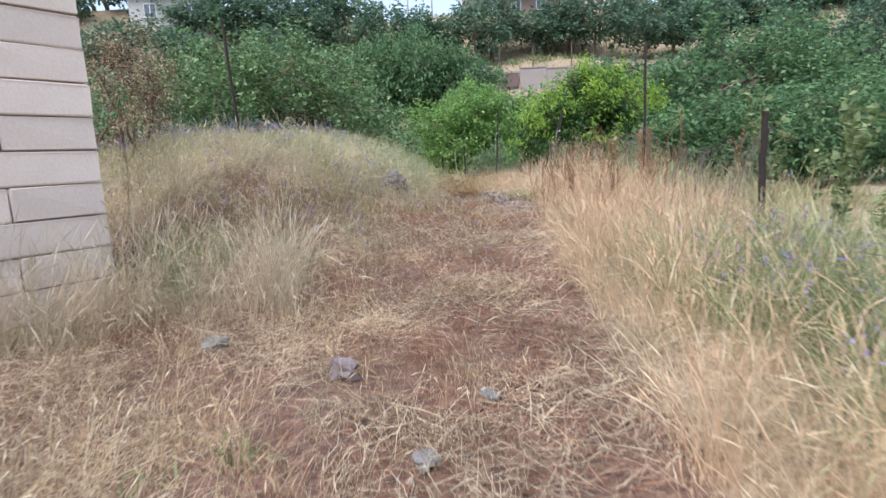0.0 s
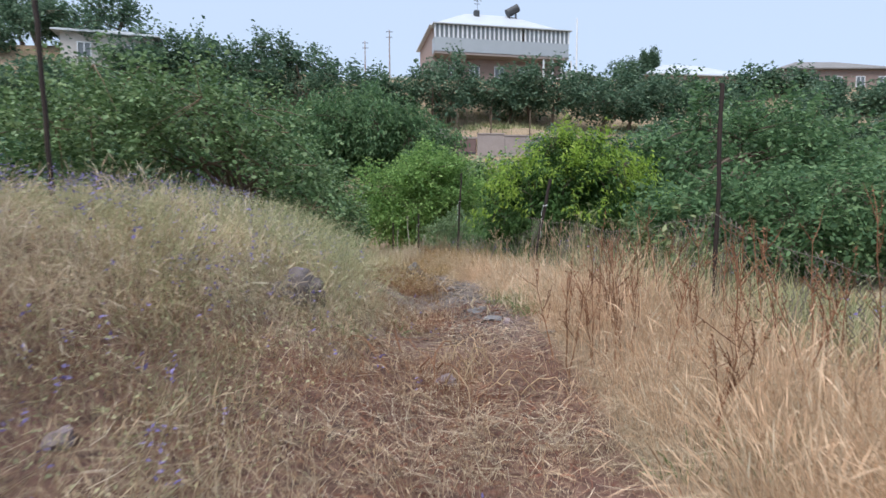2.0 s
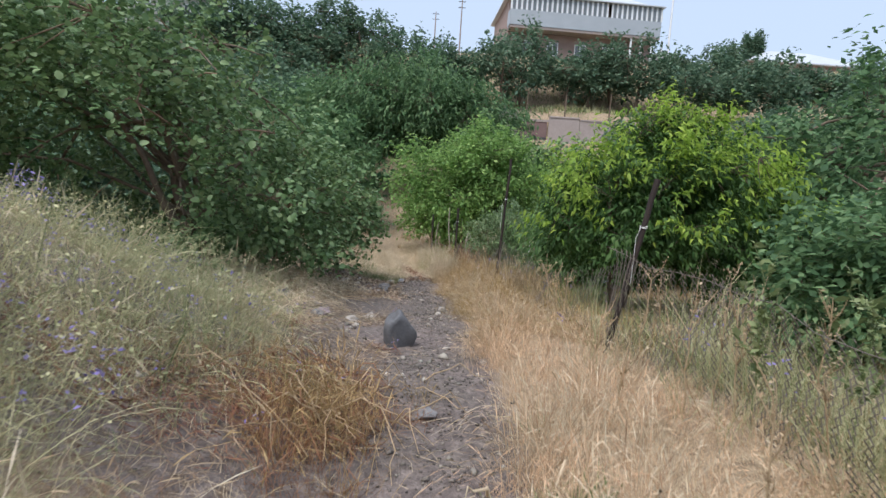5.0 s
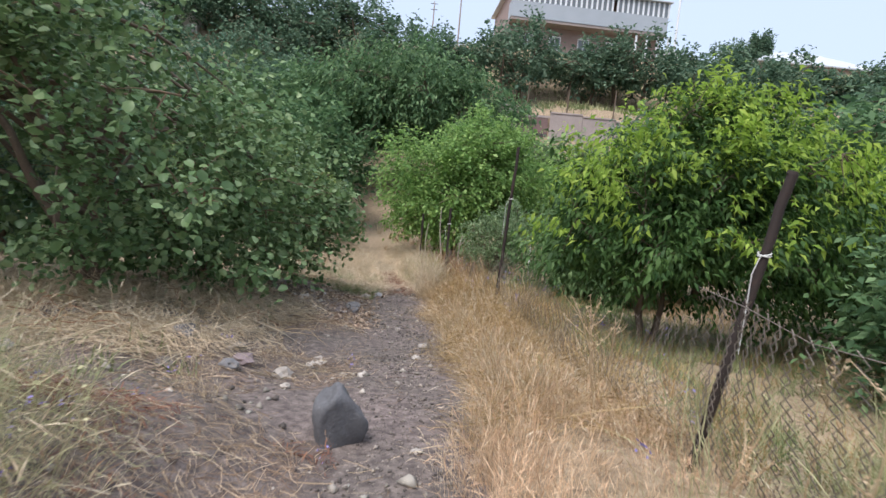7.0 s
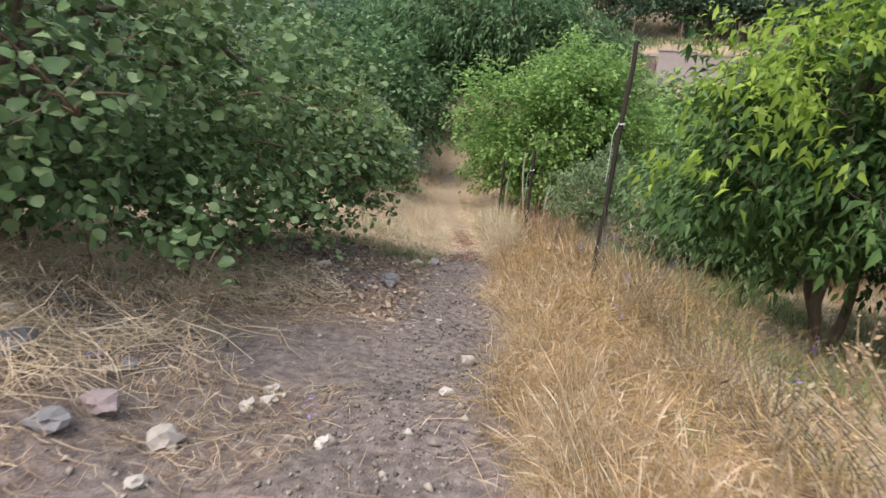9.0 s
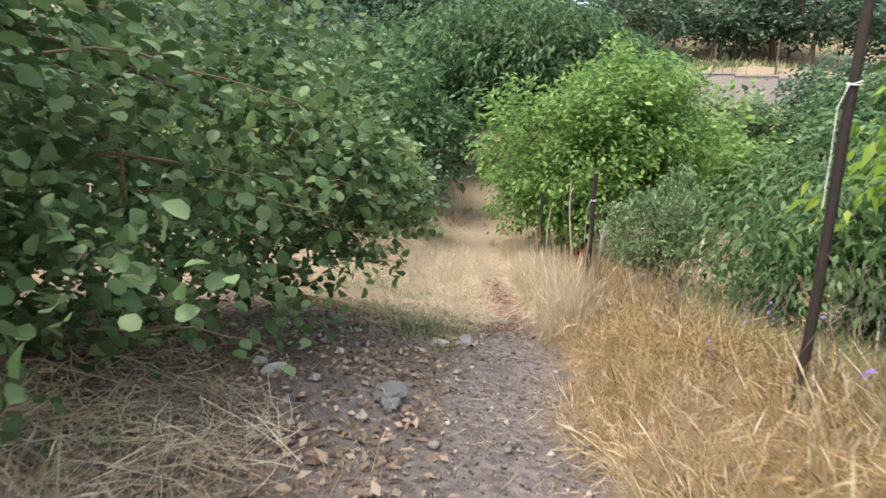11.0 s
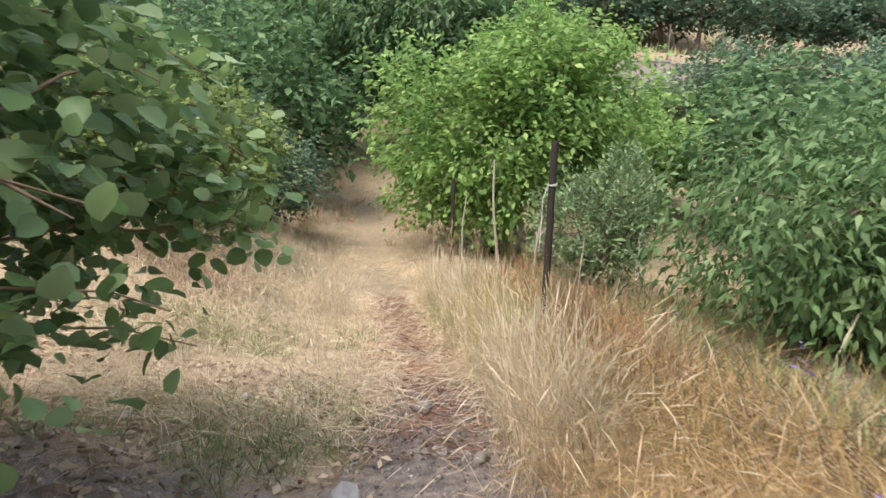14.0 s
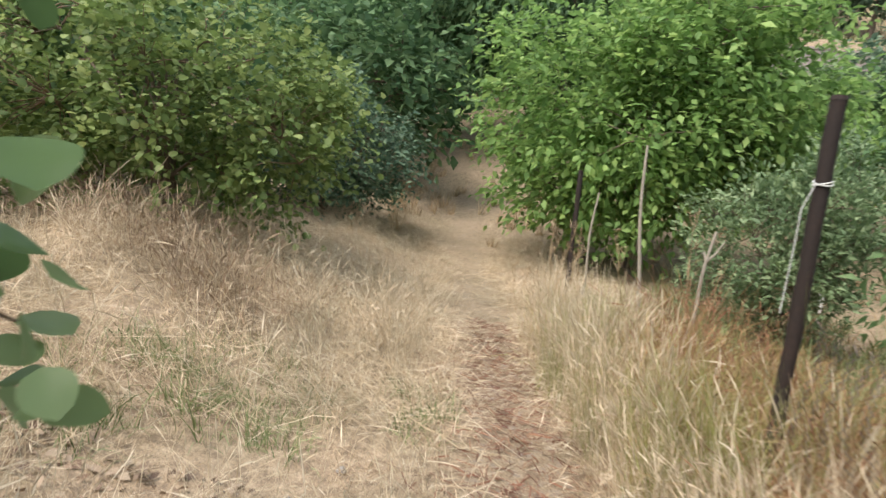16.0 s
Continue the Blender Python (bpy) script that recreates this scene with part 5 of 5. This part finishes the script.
for k, (x, y, s) in enumerate(((-0.95, 16.6, 0.14), (-1.4, 16.32, 0.3), (-0.78, 15.92, 0.18), (-0.46, 20.37, 0.16), (-2.03, 17.4, 0.24), (-0.51, 20.5, 0.26), (-0.34, 22.5, 0.2), (0.2, 2.88, 0.12), (-0.14, 2.26, 0.13), (0.88, 12.25, 0.16), (-1.62, 3.79, 0.2))):
    stone("grey", x, y, s, k)
for k, (x, y, s) in enumerate(((1.0, 10.4, 0.3), (1.1, 9.9, 0.25), (1.57, 9.28, 0.14), (-1.2, 15.6, 0.2), (-2.2, 15.0, 0.34), (-1.0, 12.4, 0.3), (-1.6, 13.2, 0.24))):
    stone("grey", x, y, s, k + 1, 0.2, flat=0.45)
for k, (x, y, s) in enumerate(((-0.62, 3.1, 0.22), (-0.75, 16.2, 0.2), (1.23, 9.69, 0.13), (0.42, 7.92, 0.16), (-1.48, 6.45, 0.16))):
    stone("pink", x, y, s, k)
boulder = new("boulder", stone_mesh(41, BROWN_STONE, 0.75, 0.5, 4, True))
boulder.matrix_basis = pose(-0.74, 8.74, float(lie(-0.74, 8.74)) + 0.08, 5, 8, 40) @ Matrix.Diagonal((0.42, 0.36, 0.42, 1))
tagged(boulder, "rounded dark boulder at the foot of the bank", "boulder")


def leaning_rock():
    """A wedge of dark rock standing on its broad end."""
    bm = bmesh.new()
    bmesh.ops.create_icosphere(bm, subdivisions=4, radius=1)
    for v in bm.verts:
        d = v.co.copy()
        taper = 1 - 0.34 * max(0.0, d.z + 0.2)
        r = 1 + 0.22 * noise.noise(d * 1.1 + Vector((3, 1, 7))) + 0.07 * noise.noise(d * 3.1) + 0.025 * noise.noise(d * 8)
        v.co = Vector((max(-0.72, min(0.8, d.x)) * taper * 0.21, max(-0.6, d.y) * taper * 0.19, min(d.z, 0.82) * 0.27 + 0.09 * d.x)) * r
    me = bpy.data.meshes.new("rock")
    bm.to_mesh(me)
    bm.free()
    me.materials.append(ROCK)
    me.polygons.foreach_set("use_smooth", np.ones(len(me.polygons), bool))
    ob = new("rock", me)
    ob.matrix_basis = pose(0.42, 14.66, float(lie(0.42, 14.66)) + 0.1, 14, -20, 25) @ Matrix.Scale(1.05, 4)
    tagged(ob, "dark grey pointed rock standing beside the path", "rock")


leaning_rock()


# ---- gravel and fallen leaves ----
def gravel(name, label, seed, n, area, keep, size, mat=GRAVEL):
    rng = np.random.default_rng(seed)
    x, y = scatter(rng, n, *area, keep)
    m = len(x)
    base = np.array([(1, 0, 0), (-0.5, 0.87, 0), (-0.5, -0.87, 0), (0.2, 0.1, 0.7), (0, 0, -0.7)])
    faces = np.array([(0, 1, 3), (1, 2, 3), (2, 0, 3), (1, 0, 4), (2, 1, 4), (0, 2, 4)])
    s = size * rng.lognormal(0, 0.45, m)
    a = rng.uniform(0, 2 * np.pi, m)
    ca, sa = np.cos(a), np.sin(a)
    v = base[None] * s[:, None, None] * rng.uniform(0.6, 1.2, (m, 5, 1))
    w = np.stack([v[..., 0] * ca[:, None] - v[..., 1] * sa[:, None], v[..., 0] * sa[:, None] + v[..., 1] * ca[:, None], v[..., 2]], -1)
    w += np.stack([x, y, lie(x, y) + s * 0.25], -1)[:, None]
    f = faces[None] + (np.arange(m) * 5)[:, None, None]
    return tagged(new(name, mesh_from(name, w, [f.reshape(-1, 3)], mat)), label, "gravel", kind="stuff")


gravel("path_gravel", "grey gravel and grit on the trodden path", 51, 26000, (-0.9, 1.9, 9, 24.6), lambda x, y: np.exp(-((x - path_x(y)) / 0.45) ** 4), 0.009)
gravel("loose_gravel", "loose stones and clods on the bare earth", 52, 4500, (-4, 1.6, 9.5, 24.5), lambda x, y: 0.6 * (x < path_x(y) + 0.4), 0.01)


gravel("pebbles", "pale pebbles and stone chips on the bare earth", 58, 2600, (-4, 1.7, 11.5, 24), lambda x, y: (x < path_x(y) + 0.45) * smooth(0.3, 0.7, patchy(x, y, 1.4, 7)), 0.02, CHIPS)


def fallen_leaves():
    rng = np.random.default_rng(61)
    x, y = scatter(rng, 13000, -3.4, 0.5, 18.6, 24.4, lambda x, y: smooth(0.2, 0.8, path_x(y) - x) * (0.3 + 0.7 * patchy(x, y)))
    v, f = leaf_arrays(rng, np.stack([x, y, lie(x, y) + 0.015], -1), 0.06, "oval", 0.0)
    tagged(new("fallen_leaves", mesh_from("fallen_leaves", v, [f], FALLEN)), "dry brown fallen leaves under the shrub", "leaves", kind="stuff")


fallen_leaves()


# ---- flowers and taller weeds ----
def flowers(name, seed, n, area, keep, h, size=0.025):
    rng = np.random.default_rng(seed)
    x, y = scatter(rng, n, *area, keep)
    top = np.stack([x, y, lie(x, y) + rng.uniform(0.4, 0.95, len(x)) * h], -1)
    c = np.repeat(top, 7, 0) + rng.normal(0, 0.02, (len(x) * 7, 3)) * (1, 1, 1.6)
    v, f = leaf_arrays(rng, c, size, "oval", -0.3)
    tagged(new(name, mesh_from(name, v, [f], VIOLET)), "small violet flower heads on thin stems", "flowers", kind="stuff")


flowers("bank_flowers", 71, 1100, (-5, 0.0, 5.5, 13.5), lambda x, y: smooth(1.0, 1.8, path_x(y) - x) * (0.25 + 0.75 * smooth(7, 9, y)), 0.42)
flowers("near_flowers", 72, 260, (1.6, 3.3, 1.2, 5), None, 0.5)
flowers("fence_flowers", 73, 170, (1.2, 4.5, 6, 24), lambda x, y: np.exp(-((x - fence_x(y) - 0.2) / 0.7) ** 2), 0.65)
flowers("path_flowers", 74, 60, (-2.5, 0.5, 6, 17), None, 0.18)


def seed_specks():
    """Pale husks and small leaves on the wispy stems."""
    rng = np.random.default_rng(75)
    x, y = scatter(rng, 16000, -5, 0.1, 6, 13.6, lambda x, y: smooth(1.0, 1.6, path_x(y) - x))
    h = hay_height(x, y) * 1.15
    c = np.stack([x, y, lie(x, y) + rng.uniform(0.25, 0.62, len(x)) * h], -1)
    v, f = leaf_arrays(rng, c, 0.022, "far", 0.2)
    tagged(new("seed_husks", mesh_from("seed_husks", v, [f], HAY)), "small grey-green leaves and husks on thin stems", "grass", kind="stuff")


seed_specks()


def dock_stalks(x0, y0, n, seed, high, mat, label, spread_r=0.35, husk=0.018):
    """A stand of upright branching seed stalks."""
    rng = np.random.default_rng(seed)
    z0 = float(lie(x0, y0))
    t = thing("seed_stalks", x0, y0, z0, label, "plant", "stands of seed stalks")
    for k in range(n):
        a = np.append(rng.normal(0, spread_r, 2), 0)
        a[2] = float(lie(x0 + a[0], y0 + a[1])) - z0 - 0.02
        h = high * rng.uniform(0.7, 1.15)
        b = a + (rng.normal(0, 0.12), rng.normal(0, 0.12), h)
        main = bend_line(rng, a, b, 7, 0, 0.008)
        lines = [(main, np.linspace(0.006, 0.003, 7))]
        pts = []
        for j in range(9):
            s = main[rng.integers(3, 7)]
            e = s + (rng.normal(0, 0.07), rng.normal(0, 0.07), rng.uniform(0.08, 0.25))
            lines.append((np.stack([s, (s + e) / 2 + (0.01, 0, -0.01), e]), np.array([0.003, 0.0025, 0.0015])))
            pts.append(s + (e - s) * rng.uniform(0.15, 1, 12)[:, None] + rng.normal(0, 0.008, (12, 3)))
        v, q = tubes(lines, 4)
        lv, lf = leaf_arrays(rng, np.concatenate(pts), husk, "oval", -0.4)
        part("stalk", mesh_from("stalk", np.concatenate([v, lv]), [q, lf + len(v)], mat), mat, t)


for k, (x, y, n, h) in enumerate(((1.8, 8.2, 15, 0.75), (2.4, 8.5, 13, 0.9), (2.9, 7.2, 10, 1.0), (1.9, 6.8, 5, 0.7))):
    dock_stalks(x, y, n, 200 + k, h, RUST, "upright rusty brown seed stalks in the dry grass")
for k, (x, y, n, h) in enumerate(((2.6, 10.6, 4, 0.7), (2.3, 12.2, 4, 0.7), (2.4, 9.8, 4, 0.7), (3.0, 13.2, 5, 0.9), (2.95, 12.5, 4, 0.85), (0.4, 28.2, 6, 0.9), (-0.5, 29.6, 5, 0.8), (2.4, 15.3, 5, 0.7), (1.7, 21.5, 5, 0.6), (-2.0, 4.4, 5, 0.8), (-3.2, 6.0, 6, 0.9))):
    dock_stalks(x, y, n, 230 + k, h, STRAW, "tall dry straw-coloured seed stalks")

for k, (x, y, n, h) in enumerate(((3.25, 4.6, 4, 1.1), (3.5, 5.6, 4, 1.15), (3.4, 3.7, 4, 0.9), (3.6, 11.2, 5, 1.0), (3.3, 10.0, 5, 0.9), (3.4, 12.2, 5, 0.9))):
    dock_stalks(x, y, n, 260 + k, h, WEED, "tall leafy grey-green weeds along the fence", 0.25, 0.06)

# brown dead bush on the bank
tree("dead_bush", "dry brown leafless-looking bush beside the building", (-4.6, 8.6), [(0, 0, 0.95, 0.8, 0.8, 0.9), (0.2, 0, 1.4, 0.55, 0.55, 0.6)],
     "dry brown leaves", LITTER, 0.05, "long", 260, 26, 0.13, 0.025, 6, 0.1, 91, "bush", limbs=14)


def fallen_branches(x0, y0, n, seed, length, label, mat=STRAW, thick=0.006):
    """A heap of dry cut branches on the ground."""
    rng = np.random.default_rng(seed)
    z0 = float(lie(x0, y0))
    t = thing("brush_heap", x0, y0, z0, label, "dry branches", "heaps of dry branches")
    for k in range(n):
        a = np.append(rng.normal(0, 0.28, 2), 0)
        w = rng.uniform(0, 2 * np.pi)
        b = a + (math.cos(w) * length, math.sin(w) * length, 0) * np.array(rng.uniform(0.5, 1.2))
        line = bend_line(rng, a, b, 7, rng.uniform(0.02, 0.2), 0.02)
        line[:, 2] += lie(line[:, 0] + x0, line[:, 1] + y0) - z0 + 0.02 + rng.uniform(0, 0.1)
        part("dry_stem", tube_mesh("dry_stem", [(line, np.linspace(thick, 0.002, 7))], mat if k % 3 else (RUST if mat is STRAW else mat), 5), mat, t)


fallen_branches(0.25, 11.9, 34, 301, 0.6, "heap of dry yellow-brown weeds beside the path")
fallen_branches(0.15, 12.4, 26, 302, 0.5, "heap of dry yellow-brown weeds beside the path")
fallen_branches(0.45, 8.0, 22, 303, 0.4, "tuft of dry bleached weeds on the path")
fallen_branches(1.62, 10.4, 40, 307, 0.18, "pale heap of dry broken stems beside the path", STRAW_PALE, 0.011)
fallen_branches(-1.6, 17.6, 26, 304, 0.7, "dry twigs under the shrub")
fallen_branches(-2.2, 19.5, 30, 305, 0.8, "dry twigs under the shrub")
fallen_branches(-2.4, 16.0, 26, 306, 0.7, "dry brush at the edge of the shrub")


# the leaves that hang closest over the path, one by one
def hanging_leaves():
    shrub = bpy.data.objects["broadleaf_shrub"]
    rng = np.random.default_rng(77)
    a, b = np.meshgrid(np.linspace(0, 1, 8), np.linspace(-1, 1, 5), indexing="ij")
    half = 0.44 * np.sin(np.pi * a ** 0.9) ** 0.6
    half[0] = half[-1] = 0.01
    tv = np.stack([b * half, a, 0.16 * np.abs(b) * half - 0.1 * a ** 2 + 0.02 * np.sin(9 * a) * b], -1).reshape(-1, 3)
    k = np.arange(40).reshape(8, 5)
    tf = np.stack([k[:-1, :-1], k[:-1, 1:], k[1:, 1:], k[1:, :-1]], -1).reshape(-1, 4)
    meshes = [mesh_from("leaf", tv * s, [tf], LEAF_NEAR, True) for s in (0.07, 0.085, 0.1)]
    inv = shrub.matrix_basis.inverted()
    sprays = [((-1.5, 20.6, 1.7), (-0.72, 21.4, 1.5)), ((-1.5, 21.0, 1.3), (-0.75, 21.8, 1.15)), ((-1.7, 20.4, 2.2), (-0.95, 21.1, 2.1)), ((-1.5, 21.8, 1.5), (-0.88, 22.6, 1.45)),
              ((-1.6, 21.8, 1.0), (-0.95, 22.4, 0.85)), ((-1.8, 19.6, 1.6), (-0.75, 20.1, 1.45)), ((-1.7, 20.0, 1.0), (-0.85, 20.6, 0.8)), ((-1.7, 21.6, 2.0), (-0.95, 22.2, 1.9)),
              ((-1.7, 19.2, 0.9), (-0.95, 19.8, 0.7)), ((-1.7, 19.0, 2.2), (-0.8, 19.7, 2.1)), ((-1.6, 22.4, 1.62), (-0.8, 22.85, 1.42)), ((-1.6, 22.3, 1.9), (-0.88, 22.8, 1.66)), ((-1.6, 22.1, 1.3), (-0.86, 22.78, 1.25)), ((-1.6, 22.4, 1.45), (-0.84, 22.95, 1.25)), ((-1.7, 22.3, 2.2), (-1.05, 22.8, 2.02))]
    for number, (a, b) in enumerate(sprays):
        full = number == 3 or number > 9
        a, b = np.array(a), np.array(b)
        line = bend_line(rng, a, b, 7, 0.08, 0.015)
        local = np.array([inv @ Vector(p) for p in line])
        part("spray", tube_mesh("spray", [(local, np.linspace(0.008, 0.003, 7))], TWIG, 5), TWIG, shrub)
        for k in range(64 if full else 22):
            p = line[rng.integers(1, 7)] + np.clip(rng.normal(0, 1, 3), -1.5, 1.5) * (0.075 if full else 0.06)
            ob = new("leaf", meshes[k % 3])
            ob.parent = shrub
            ob.matrix_basis = inv @ pose(*p, math.degrees(rng.normal(-0.5, 0.5)), math.degrees(rng.normal(0, 0.5)), rng.uniform(0, 360))


hanging_leaves()
